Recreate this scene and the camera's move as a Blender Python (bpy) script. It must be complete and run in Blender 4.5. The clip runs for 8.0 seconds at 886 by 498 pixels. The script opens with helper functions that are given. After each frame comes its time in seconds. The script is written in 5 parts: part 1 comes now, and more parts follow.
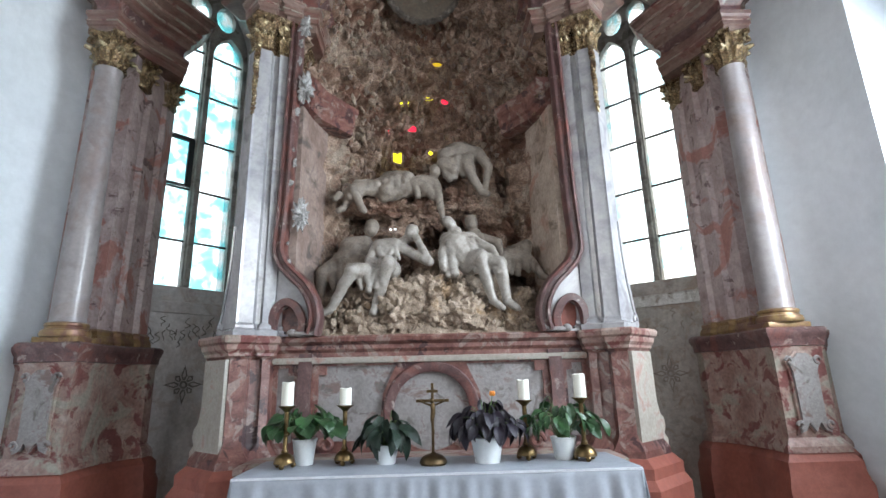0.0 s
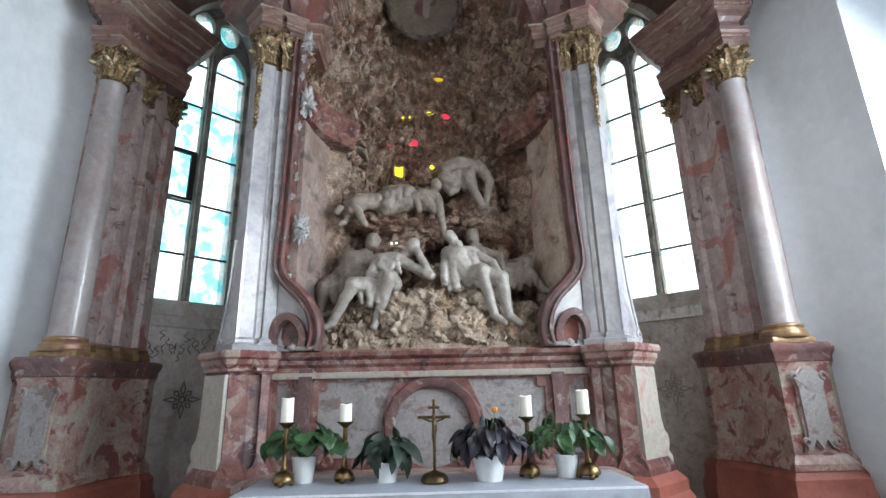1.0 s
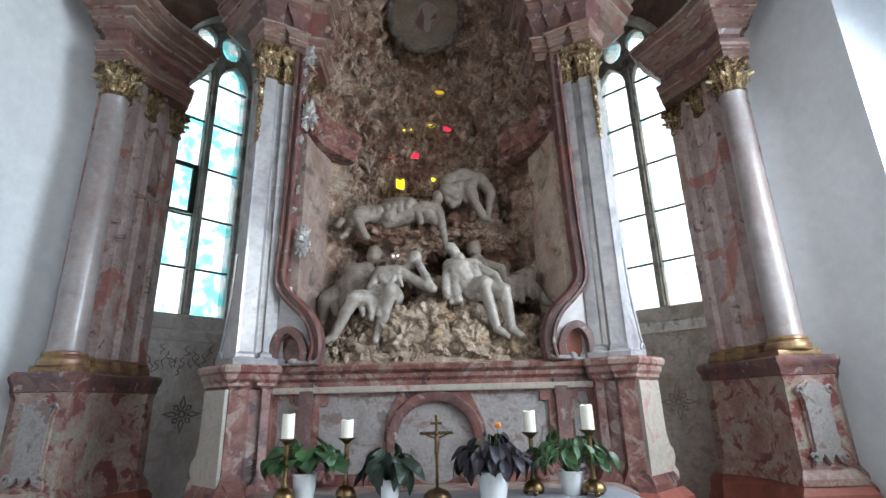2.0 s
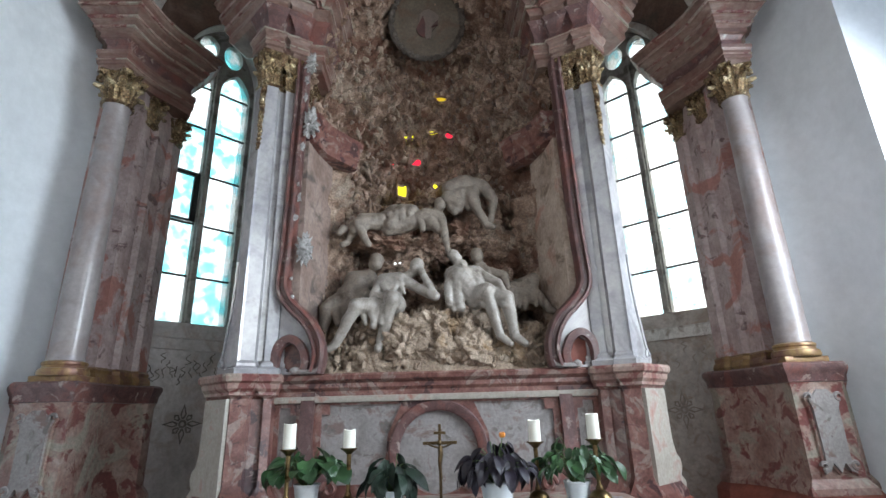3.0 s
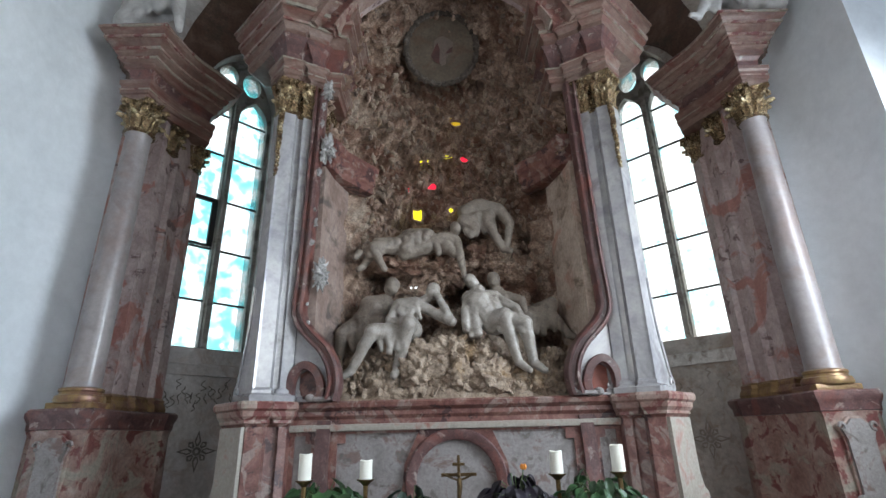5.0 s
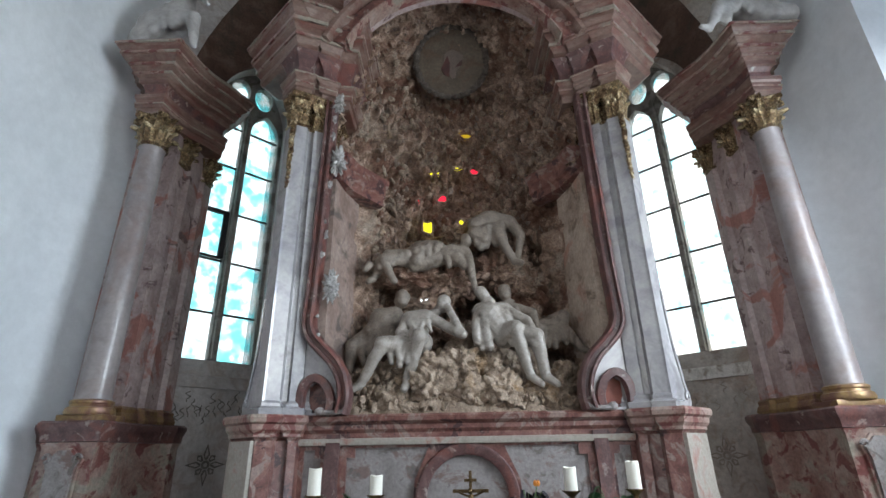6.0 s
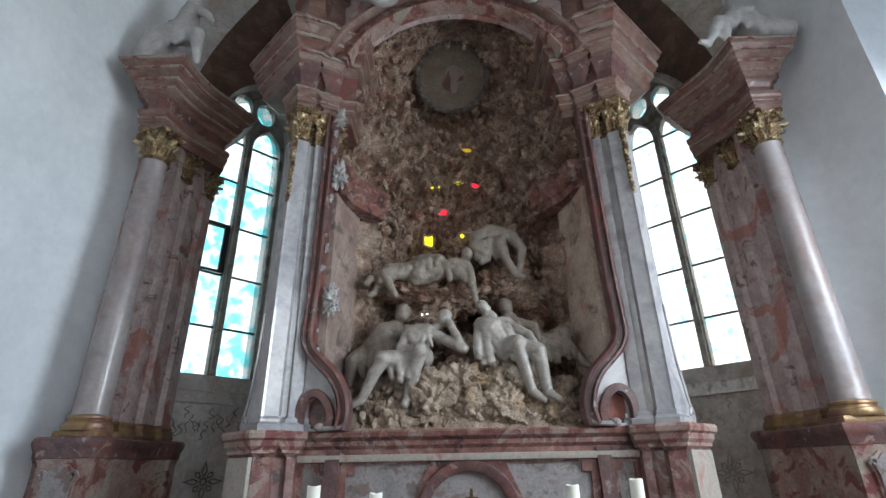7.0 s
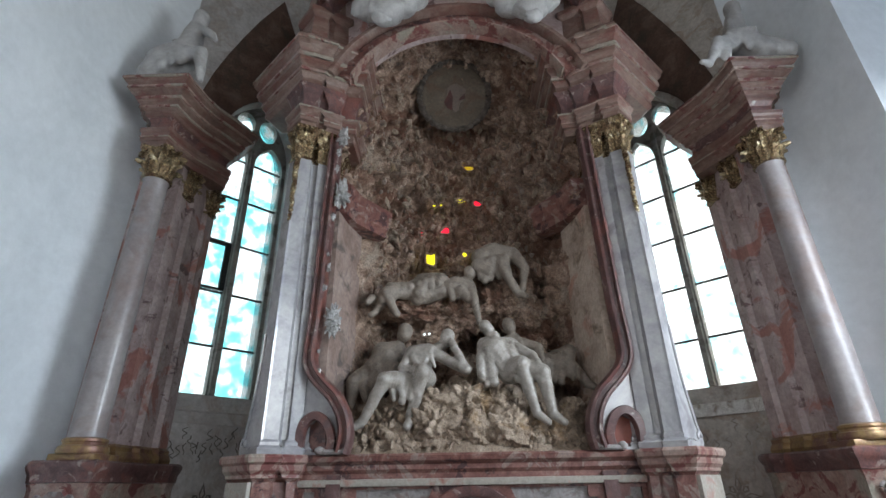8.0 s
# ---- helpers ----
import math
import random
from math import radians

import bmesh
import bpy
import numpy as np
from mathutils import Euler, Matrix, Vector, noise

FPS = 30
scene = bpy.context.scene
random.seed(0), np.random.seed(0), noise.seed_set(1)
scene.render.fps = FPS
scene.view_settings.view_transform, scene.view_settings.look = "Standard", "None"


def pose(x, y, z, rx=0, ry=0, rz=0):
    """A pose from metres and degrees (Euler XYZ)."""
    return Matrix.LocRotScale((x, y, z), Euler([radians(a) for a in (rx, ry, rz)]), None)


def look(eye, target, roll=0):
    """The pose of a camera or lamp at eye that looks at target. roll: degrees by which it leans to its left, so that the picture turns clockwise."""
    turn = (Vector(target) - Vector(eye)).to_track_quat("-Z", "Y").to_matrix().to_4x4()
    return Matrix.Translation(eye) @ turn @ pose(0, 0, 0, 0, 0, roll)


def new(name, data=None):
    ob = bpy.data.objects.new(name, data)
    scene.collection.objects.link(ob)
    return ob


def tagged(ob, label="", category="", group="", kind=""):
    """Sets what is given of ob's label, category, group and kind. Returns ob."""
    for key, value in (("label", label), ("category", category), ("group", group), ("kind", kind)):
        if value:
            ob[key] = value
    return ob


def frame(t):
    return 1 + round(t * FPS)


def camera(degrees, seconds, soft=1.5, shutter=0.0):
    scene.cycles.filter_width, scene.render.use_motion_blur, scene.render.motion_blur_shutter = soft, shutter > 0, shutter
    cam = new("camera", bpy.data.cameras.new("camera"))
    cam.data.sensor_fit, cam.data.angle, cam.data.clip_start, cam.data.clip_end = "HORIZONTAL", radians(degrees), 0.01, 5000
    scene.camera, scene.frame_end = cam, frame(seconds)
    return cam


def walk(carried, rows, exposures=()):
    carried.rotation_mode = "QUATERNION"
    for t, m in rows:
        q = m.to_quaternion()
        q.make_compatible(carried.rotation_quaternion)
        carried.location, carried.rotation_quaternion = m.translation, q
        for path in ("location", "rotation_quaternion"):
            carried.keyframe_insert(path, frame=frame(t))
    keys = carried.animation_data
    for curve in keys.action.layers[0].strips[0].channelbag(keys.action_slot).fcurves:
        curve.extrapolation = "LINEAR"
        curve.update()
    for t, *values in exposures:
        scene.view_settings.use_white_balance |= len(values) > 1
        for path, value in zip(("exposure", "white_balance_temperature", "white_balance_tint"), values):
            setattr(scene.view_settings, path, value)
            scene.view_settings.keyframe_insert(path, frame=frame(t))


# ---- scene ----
cam = camera(82.68, 8.0)
# seconds, eye, then degrees: turn to the left, up, lean to the right
ROWS = [
    (0, -0.018, -0.028, 1.532, -1.87, 14.74, 1.35),
    (0.5, -0.019, -0.023, 1.539, -1.92, 15.62, 1.38),
    (1, -0.024, -0.016, 1.545, -1.83, 16.21, 1.28),
    (1.5, -0.027, -0.014, 1.560, -1.80, 16.85, 1.37),
    (3, -0.038, 0.023, 1.575, -1.61, 18.24, 1.62),
    (3.5, -0.036, 0.028, 1.587, -1.43, 18.67, 1.83),
    (4, -0.043, 0.035, 1.594, -1.11, 19.32, 1.65),
    (4.5, -0.052, 0.040, 1.603, -0.71, 20.07, 1.58),
    (6, -0.078, 0.073, 1.607, 0.95, 22.27, 1.04),
    (6.5, -0.074, 0.077, 1.615, 0.99, 23.08, 1.04),
    (7, -0.074, 0.086, 1.613, 1.10, 23.83, 0.99),
    (7.5, -0.083, 0.088, 1.648, 1.18, 24.62, 1.01),
    (8, -0.101, 0.097, 1.660, 1.00, 25.50, 0.97),
]


def aim(x, y, z, turn, up, lean):
    a, b = radians(turn), radians(up)
    way = Vector((-math.sin(a) * math.cos(b), math.cos(a) * math.cos(b), math.sin(b)))
    return look((x, y, z), Vector((x, y, z)) + way, -lean)


EXPOSURE = 0.78
walk(cam, [(r[0], aim(*r[1:])) for r in ROWS], [(0.0, EXPOSURE + 0.30), (1.5, EXPOSURE + 0.22), (4.5, EXPOSURE - 0.05), (8.0, EXPOSURE - 0.25)])

# ---- light ----
world = bpy.data.worlds.new("sky")
scene.world = world
world.use_nodes = True
wn = world.node_tree
sky = wn.nodes.new("ShaderNodeTexSky")
sky.sky_type = "NISHITA"
sky.sun_disc = False
sky.sun_elevation = radians(52)
sky.sun_rotation = radians(60)
wn.links.new(sky.outputs[0], wn.nodes["Background"].inputs[0])
wn.nodes["Background"].inputs[1].default_value = 0.15

sun = new("sun", bpy.data.lights.new("sun", "SUN"))
sun.data.energy = 3.0
sun.data.angle = radians(0.5)
sun.data.color = (1.0, 0.95, 0.88)
sun.matrix_world = look((6, 4.5, 9), (0, 1.0, 0))


def window_light(name, eye, target, w, h, power, color=(0.80, 0.91, 1.0), spread=180):
    lamp = new(name, bpy.data.lights.new(name, "AREA"))
    lamp.data.shape = "RECTANGLE"
    lamp.data.size, lamp.data.size_y = w, h
    lamp.data.energy = power
    lamp.data.spread = radians(spread)
    lamp.data.color = color
    lamp.matrix_world = look(eye, target)
    return lamp


# daylight in the openings of the chancel and nave windows
window_light("daylight_chancel_window", (3.95, 1.75, 3.2), (-3.2, 4.2, 0.7), 1.9, 2.4, 130, spread=150)
window_light("daylight_nave_window", (3.62, -2.6, 3.9), (-1.6, 4.2, 3.0), 1.8, 3.2, 64, color=(0.90, 0.94, 0.98))
window_light("daylight_far_nave_window", (-3.95, -1.6, 4.2), (0.7, 4.4, 3.4), 1.5, 3.4, 50, color=(1.0, 0.95, 0.91))


# ---- materials ----
def node(nt, kind, **inputs):
    n = nt.nodes.new(kind)
    for k, v in inputs.items():
        n.inputs[k.replace("_", " ")].default_value = v
    return n


def noise_tex(nt, coord, scale, detail=6.0, rough=0.6, warp=0.0):
    n = node(nt, "ShaderNodeTexNoise", Scale=scale, Detail=detail, Roughness=rough, Distortion=warp)
    nt.links.new(coord, n.inputs["Vector"])
    return n.outputs["Fac"]


def ramp(nt, fac, stops):
    r = nt.nodes.new("ShaderNodeValToRGB")
    e = r.color_ramp.elements
    while len(e) < len(stops):
        e.new(0.5)
    for el, (p, c) in zip(e, stops):
        el.position = p
        el.color = (*c, 1)
    nt.links.new(fac, r.inputs[0])
    return r.outputs[0]


def mix(nt, fac, a, b, kind="MIX"):
    m = nt.nodes.new("ShaderNodeMix")
    m.data_type = "RGBA"
    m.blend_type = kind
    for socket, v in ((m.inputs[0], fac), (m.inputs[6], a), (m.inputs[7], b)):
        if isinstance(v, (int, float)):
            socket.default_value = v
        elif isinstance(v, tuple):
            socket.default_value = (*v, 1)
        else:
            nt.links.new(v, socket)
    return m.outputs[2]


def surface(name, stops, scale=4.0, warp=0.0, rough=0.6, metal=0.0, bump=0.2, bump_scale=40.0, stain=None, stain_at=(0.5, 0.6), stain_scale=2.0,
            grain=0.25, coat=0.0, random_tint=0.0, stretch=(1, 1, 1), rough_vary=0.15, stain2=None, stain2_at=(0.52, 0.62), stain2_scale=1.3):
    """Colour in cloudy patches, stains on top, fine grain and relief."""
    m = bpy.data.materials.new(name)
    m.use_nodes = True
    nt = m.node_tree
    b = nt.nodes["Principled BSDF"]
    tc = nt.nodes.new("ShaderNodeTexCoord")
    mp = nt.nodes.new("ShaderNodeMapping")
    mp.inputs["Scale"].default_value = stretch
    nt.links.new(tc.outputs["Object"], mp.inputs[0])
    co = mp.outputs[0]
    col = ramp(nt, noise_tex(nt, co, scale, 5, 0.6, warp), stops)
    if stain:
        k = ramp(nt, noise_tex(nt, co, stain_scale, 7, 0.65, 0.6), [(stain_at[0], (0, 0, 0)), (stain_at[1], (1, 1, 1))])
        col = mix(nt, k, col, stain)
    if stain2:
        k = ramp(nt, noise_tex(nt, co, stain2_scale, 6, 0.6, 1.2), [(stain2_at[0], (0, 0, 0)), (stain2_at[1], (1, 1, 1))])
        col = mix(nt, k, col, stain2)
    if grain:
        g = ramp(nt, noise_tex(nt, co, scale * 9, 5, 0.7), [(0.3, (1 - grain,) * 3), (0.7, (1 + grain * 0.4,) * 3)])
        col = mix(nt, 1.0, col, g, "MULTIPLY")
    if random_tint:
        oi = nt.nodes.new("ShaderNodeObjectInfo")
        t = ramp(nt, oi.outputs["Random"], [(0, (1 - random_tint,) * 3), (1, (1 + random_tint,) * 3)])
        col = mix(nt, 1.0, col, t, "MULTIPLY")
    nt.links.new(col, b.inputs["Base Color"])
    b.inputs["Metallic"].default_value = metal
    if rough_vary:
        mr = node(nt, "ShaderNodeMapRange")
        mr.inputs[3].default_value, mr.inputs[4].default_value = max(0.03, rough - rough_vary), min(1, rough + rough_vary)
        nt.links.new(noise_tex(nt, co, scale * 3, 4), mr.inputs[0])
        nt.links.new(mr.outputs[0], b.inputs["Roughness"])
    else:
        b.inputs["Roughness"].default_value = rough
    b.inputs["Coat Weight"].default_value = coat
    b.inputs["Coat Roughness"].default_value = 0.12
    if bump:
        bp = node(nt, "ShaderNodeBump", Strength=bump, Distance=0.02)
        nt.links.new(noise_tex(nt, co, bump_scale, 6, 0.65), bp.inputs["Height"])
        nt.links.new(bp.outputs[0], b.inputs["Normal"])
    return m


PLASTER = surface("white_plaster", [(0.35, (0.707, 0.744, 0.780)), (0.65, (0.774, 0.808, 0.841))], 1.2, rough=0.9, bump=0.15, bump_scale=14, stain=(0.630, 0.665, 0.699), stain_at=(0.52, 0.75), stain_scale=0.9, grain=0.07)
# Left wall's weathered plaster, lighter and greyer with skylight painted in.
SKYLIT_PLASTER = surface("skylit_weathered_plaster", [(0.3, (0.44, 0.42, 0.41)), (0.5, (0.58, 0.56, 0.55)), (0.7, (0.66, 0.645, 0.635))], 2.6, rough=0.9, bump=0.35, bump_scale=30, stain=(0.36, 0.32, 0.29), stain_at=(0.55, 0.72), stain_scale=2.4, grain=0.22, stain2=(0.50, 0.45, 0.42), stain2_at=(0.5, 0.62), stain2_scale=4.5)
OLD_PLASTER = surface("stained_plaster", [(0.3, (0.38, 0.34, 0.30)), (0.5, (0.53, 0.49, 0.445)), (0.7, (0.62, 0.585, 0.54))], 2.6, rough=0.9, bump=0.35, bump_scale=30, stain=(0.29, 0.235, 0.19), stain_at=(0.54, 0.72), stain_scale=2.8, grain=0.25, stain2=(0.42, 0.345, 0.285), stain2_at=(0.5, 0.62), stain2_scale=4.5)
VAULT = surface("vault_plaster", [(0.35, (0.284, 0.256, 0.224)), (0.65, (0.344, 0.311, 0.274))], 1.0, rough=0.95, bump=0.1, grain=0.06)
RED = surface("red_stucco_marble", [(0.28, (0.092, 0.035, 0.031)), (0.45, (0.167, 0.067, 0.055)), (0.6, (0.246, 0.119, 0.097)), (0.78, (0.370, 0.264, 0.233))], 6.5, 1.2, rough=0.38, bump=0.15, bump_scale=25, stain=(0.062, 0.026, 0.028), stain_at=(0.55, 0.59), stain_scale=5.0, grain=0.38, coat=0.12, stain2=(0.290, 0.211, 0.185), stain2_at=(0.55, 0.60), stain2_scale=6.0)
DARK_RED = surface("dark_red_stucco", [(0.3, (0.070, 0.034, 0.034)), (0.55, (0.130, 0.068, 0.064)), (0.75, (0.23, 0.145, 0.135))], 8.0, 1.0, rough=0.38, bump=0.18, bump_scale=25, stain=(0.34, 0.275, 0.25), stain_at=(0.58, 0.63), stain_scale=9, grain=0.35, coat=0.12, stain2=(0.20, 0.075, 0.060), stain2_at=(0.5, 0.65), stain2_scale=3.0)
PINK = surface("worn_pink_stucco_marble", [(0.25, (0.176, 0.078, 0.065)), (0.42, (0.287, 0.172, 0.144)), (0.58, (0.364, 0.265, 0.223)), (0.8, (0.474, 0.395, 0.342))], 4.0, 0.8, rough=0.42, bump=0.15, bump_scale=25, stain=(0.189, 0.064, 0.056), stain_at=(0.535, 0.575), stain_scale=6.0, grain=0.35, coat=0.12, stain2=(0.331, 0.297, 0.242), stain2_at=(0.53, 0.58), stain2_scale=2.4)
ENTAB = surface("banded_brownish_red_stucco", [(0.25, (0.111, 0.053, 0.041)), (0.45, (0.190, 0.114, 0.091)), (0.62, (0.259, 0.181, 0.150)), (0.8, (0.345, 0.279, 0.235))], 3.5, 0.6, rough=0.42, bump=0.15, bump_scale=25, stain=(0.172, 0.065, 0.050), stain_at=(0.48, 0.66), stain_scale=3.0, grain=0.3, coat=0.1, stretch=(1, 1, 2.2))
PALE = surface("cream_stucco_with_red_stains", [(0.3, (0.32, 0.28, 0.235)), (0.7, (0.44, 0.405, 0.355))], 5.0, 0.6, rough=0.45, bump=0.12, bump_scale=25, stain=(0.33, 0.13, 0.10), stain_at=(0.54, 0.68), stain_scale=5.0, grain=0.25, coat=0.1)
GREY = surface("grey_stucco_marble", [(0.3, (0.276, 0.267, 0.290)), (0.5, (0.386, 0.377, 0.386)), (0.7, (0.460, 0.446, 0.437))], 3.0, 1.5, rough=0.2, bump=0.04, bump_scale=12, stain=(0.202, 0.184, 0.193), stain_at=(0.56, 0.70), stain_scale=3, grain=0.15, coat=0.8)
BROWN = surface("pinkish_brown_pilaster_stucco", [(0.3, (0.323, 0.232, 0.218)), (0.5, (0.449, 0.351, 0.337)), (0.7, (0.562, 0.463, 0.449))], 3.5, 1.0, rough=0.48, bump=0.15, bump_scale=30, stain=(0.162, 0.098, 0.098), stain_at=(0.57, 0.64), stain_scale=7, grain=0.28, coat=0.08, stain2=(0.379, 0.176, 0.148), stain2_at=(0.54, 0.58), stain2_scale=1.5)
PANEL = surface("whitewashed_panel", [(0.3, (0.189, 0.164, 0.156)), (0.5, (0.272, 0.247, 0.239)), (0.7, (0.331, 0.310, 0.299))], 4.5, 0.8, rough=0.75, bump=0.22, bump_scale=35, stain=(0.196, 0.135, 0.122), stain_at=(0.53, 0.60), stain_scale=4.5, grain=0.25, stain2=(0.158, 0.135, 0.125), stain2_at=(0.57, 0.64), stain2_scale=7.0)
RUST = surface("brick_red_plinth_paint", [(0.3, (0.23, 0.064, 0.044)), (0.7, (0.33, 0.105, 0.074))], 3.0, rough=0.55, bump=0.15, stain=(0.15, 0.044, 0.035), stain_at=(0.5, 0.75), grain=0.2)
ROCK = surface("grotto_tufa", [(0.30, (0.105, 0.060, 0.043)), (0.43, (0.259, 0.164, 0.116)), (0.55, (0.408, 0.281, 0.210)), (0.70, (0.668, 0.502, 0.394))], 6.0, 0.9, rough=0.8, bump=1.0, bump_scale=40, stain=(0.210, 0.105, 0.069), stain_at=(0.50, 0.60), stain_scale=2.6, grain=0.6, stain2=(0.446, 0.352, 0.277), stain2_at=(0.55, 0.64), stain2_scale=2.0)
PALE_ROCK = surface("pale_lime_tufa", [(0.28, (0.160, 0.115, 0.079)), (0.48, (0.339, 0.255, 0.189)), (0.7, (0.519, 0.414, 0.323))], 8.0, 0.8, rough=0.85, bump=0.7, bump_scale=60, stain=(0.330, 0.194, 0.079), stain_at=(0.58, 0.72), stain_scale=2.2, grain=0.45)
SHARD = surface("shell_and_slag_pieces", [(0.3, (0.112, 0.071, 0.054)), (0.5, (0.233, 0.170, 0.136)), (0.72, (0.425, 0.333, 0.274))], 5.0, rough=0.5, bump=0.3, bump_scale=60, stain=(0.193, 0.096, 0.060), stain_at=(0.5, 0.65), grain=0.35)
SLAG = surface("dark_slag_wreath", [(0.3, (0.045, 0.034, 0.027)), (0.5, (0.10, 0.08, 0.066)), (0.75, (0.20, 0.17, 0.145))], 14.0, rough=0.85, bump=1.0, bump_scale=40, grain=0.4)
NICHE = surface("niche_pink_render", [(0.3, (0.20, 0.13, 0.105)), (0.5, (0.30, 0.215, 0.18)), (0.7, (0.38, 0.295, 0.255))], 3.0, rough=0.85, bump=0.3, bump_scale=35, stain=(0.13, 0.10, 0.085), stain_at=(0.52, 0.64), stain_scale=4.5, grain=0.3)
ARCH_BROWN = surface("faded_red_brown_paint", [(0.3, (0.085, 0.045, 0.034)), (0.5, (0.13, 0.075, 0.055)), (0.7, (0.19, 0.125, 0.095))], 4.0, 0.6, rough=0.9, bump=0.2, bump_scale=25, stain=(0.075, 0.055, 0.042), stain_at=(0.5, 0.65), stain_scale=3.0, grain=0.3)
# Cream render, its colour raised further for light the lamps don't bring.
RENDER = surface("brightened_cream_niche_render", [(0.3, (0.329, 0.244, 0.189)), (0.5, (0.464, 0.360, 0.287)), (0.7, (0.561, 0.458, 0.378))], 3.5, rough=0.85, bump=0.35, bump_scale=35, stain=(0.207, 0.152, 0.110), stain_at=(0.54, 0.64), stain_scale=4.5, grain=0.3, stain2=(0.439, 0.232, 0.171), stain2_at=(0.55, 0.66), stain2_scale=2.0)
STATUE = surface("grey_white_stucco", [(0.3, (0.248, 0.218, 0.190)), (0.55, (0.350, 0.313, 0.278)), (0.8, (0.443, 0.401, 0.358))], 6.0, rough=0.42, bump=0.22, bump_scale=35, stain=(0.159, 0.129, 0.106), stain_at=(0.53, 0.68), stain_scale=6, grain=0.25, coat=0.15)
# Darker copy of the statue stucco; the grotto's shade is in its colour.
SHADED_STATUE = surface("shaded_brownish_stucco", [(0.3, (0.172, 0.140, 0.113)), (0.55, (0.266, 0.221, 0.182)), (0.8, (0.356, 0.302, 0.254))], 6.0, rough=0.6, bump=0.28, bump_scale=35, stain=(0.111, 0.085, 0.063), stain_at=(0.53, 0.68), stain_scale=6, grain=0.28)
SHAFT = surface("pinkish_grey_marbled_shaft", [(0.3, (0.223, 0.192, 0.193)), (0.5, (0.289, 0.254, 0.255)), (0.7, (0.347, 0.308, 0.297))], 2.2, 1.2, rough=0.38, bump=0.06, bump_scale=18, stain=(0.206, 0.156, 0.155), stain_at=(0.56, 0.70), stain_scale=3.5, grain=0.16, coat=0.2, stain2=(0.248, 0.184, 0.170), stain2_at=(0.5, 0.7), stain2_scale=1.6)
WHITE_STUCCO = surface("white_stucco", [(0.3, (0.36, 0.35, 0.34)), (0.7, (0.50, 0.49, 0.48))], 3.0, rough=0.6, bump=0.2, bump_scale=20, stain=(0.27, 0.255, 0.24), stain_at=(0.5, 0.72), stain_scale=4, grain=0.15)
GOLD = surface("gilding", [(0.35, (0.12, 0.08, 0.045)), (0.52, (0.32, 0.23, 0.12)), (0.68, (0.80, 0.69, 0.47))], 22.0, rough=0.26, metal=0.7, bump=0.6, bump_scale=60, stain=(0.13, 0.07, 0.035), stain_at=(0.46, 0.58), stain_scale=16, grain=0.35)
OCHRE = surface("dull_gilt_moulding", [(0.3, (0.22, 0.13, 0.055)), (0.7, (0.40, 0.27, 0.12))], 6.0, rough=0.38, metal=0.4, bump=0.15, stain=(0.20, 0.10, 0.075), stain_at=(0.45, 0.62), stain_scale=6, grain=0.2)
SILVER = surface("silvered_rocaille", [(0.3, (0.22, 0.21, 0.20)), (0.7, (0.55, 0.54, 0.53))], 18.0, rough=0.3, metal=0.35, bump=0.4, bump_scale=70, grain=0.3)
BRASS = surface("aged_brass", [(0.3, (0.13, 0.082, 0.038)), (0.7, (0.30, 0.205, 0.095))], 14.0, rough=0.34, metal=1.0, bump=0.12, grain=0.3, stain=(0.10, 0.06, 0.03), stain_scale=9)
WAX = surface("candle_wax", [(0.3, (0.80, 0.78, 0.68)), (0.7, (0.86, 0.84, 0.76))], 10.0, rough=0.45, bump=0.05, grain=0.04)
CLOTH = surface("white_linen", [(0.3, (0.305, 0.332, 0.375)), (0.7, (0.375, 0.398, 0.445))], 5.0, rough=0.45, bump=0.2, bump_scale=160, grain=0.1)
POT = surface("white_glazed_pot", [(0.3, (0.72, 0.74, 0.74)), (0.7, (0.80, 0.82, 0.82))], 4.0, rough=0.3, bump=0.0, grain=0.03)
LEAF = surface("green_leaf", [(0.3, (0.020, 0.061, 0.022)), (0.7, (0.048, 0.119, 0.043))], 25.0, rough=0.38, bump=0.2, bump_scale=60, grain=0.15, random_tint=0.4)
DARK_LEAF = surface("dark_green_leaf", [(0.3, (0.009, 0.022, 0.015)), (0.7, (0.024, 0.043, 0.028))], 25.0, rough=0.45, bump=0.25, bump_scale=60, grain=0.15, random_tint=0.3)
PURPLE_LEAF = surface("dark_purple_leaf", [(0.3, (0.008, 0.005, 0.011)), (0.7, (0.019, 0.014, 0.025))], 25.0, rough=0.5, bump=0.25, bump_scale=60, grain=0.15, random_tint=0.3)
STEM = surface("leaf_stem", [(0.3, (0.07, 0.12, 0.04)), (0.7, (0.11, 0.17, 0.06))], 20.0, rough=0.5, bump=0.0)
SOIL = surface("potting_soil", [(0.3, (0.02, 0.015, 0.01)), (0.7, (0.05, 0.035, 0.025))], 40.0, rough=0.95, bump=0.6)
ORANGE = surface("orange_petal", [(0.3, (0.75, 0.22, 0.03)), (0.7, (0.85, 0.35, 0.06))], 20.0, rough=0.5, bump=0.0)
IRON = surface("black_window_iron", [(0.3, (0.015, 0.017, 0.018)), (0.7, (0.035, 0.038, 0.038))], 20.0, rough=0.6, bump=0.1)
STONE = surface("grey_tracery_stone", [(0.3, (0.30, 0.285, 0.26)), (0.7, (0.46, 0.44, 0.41))], 8.0, rough=0.85, bump=0.4, bump_scale=60, stain=(0.19, 0.175, 0.155), stain_scale=5, grain=0.3)
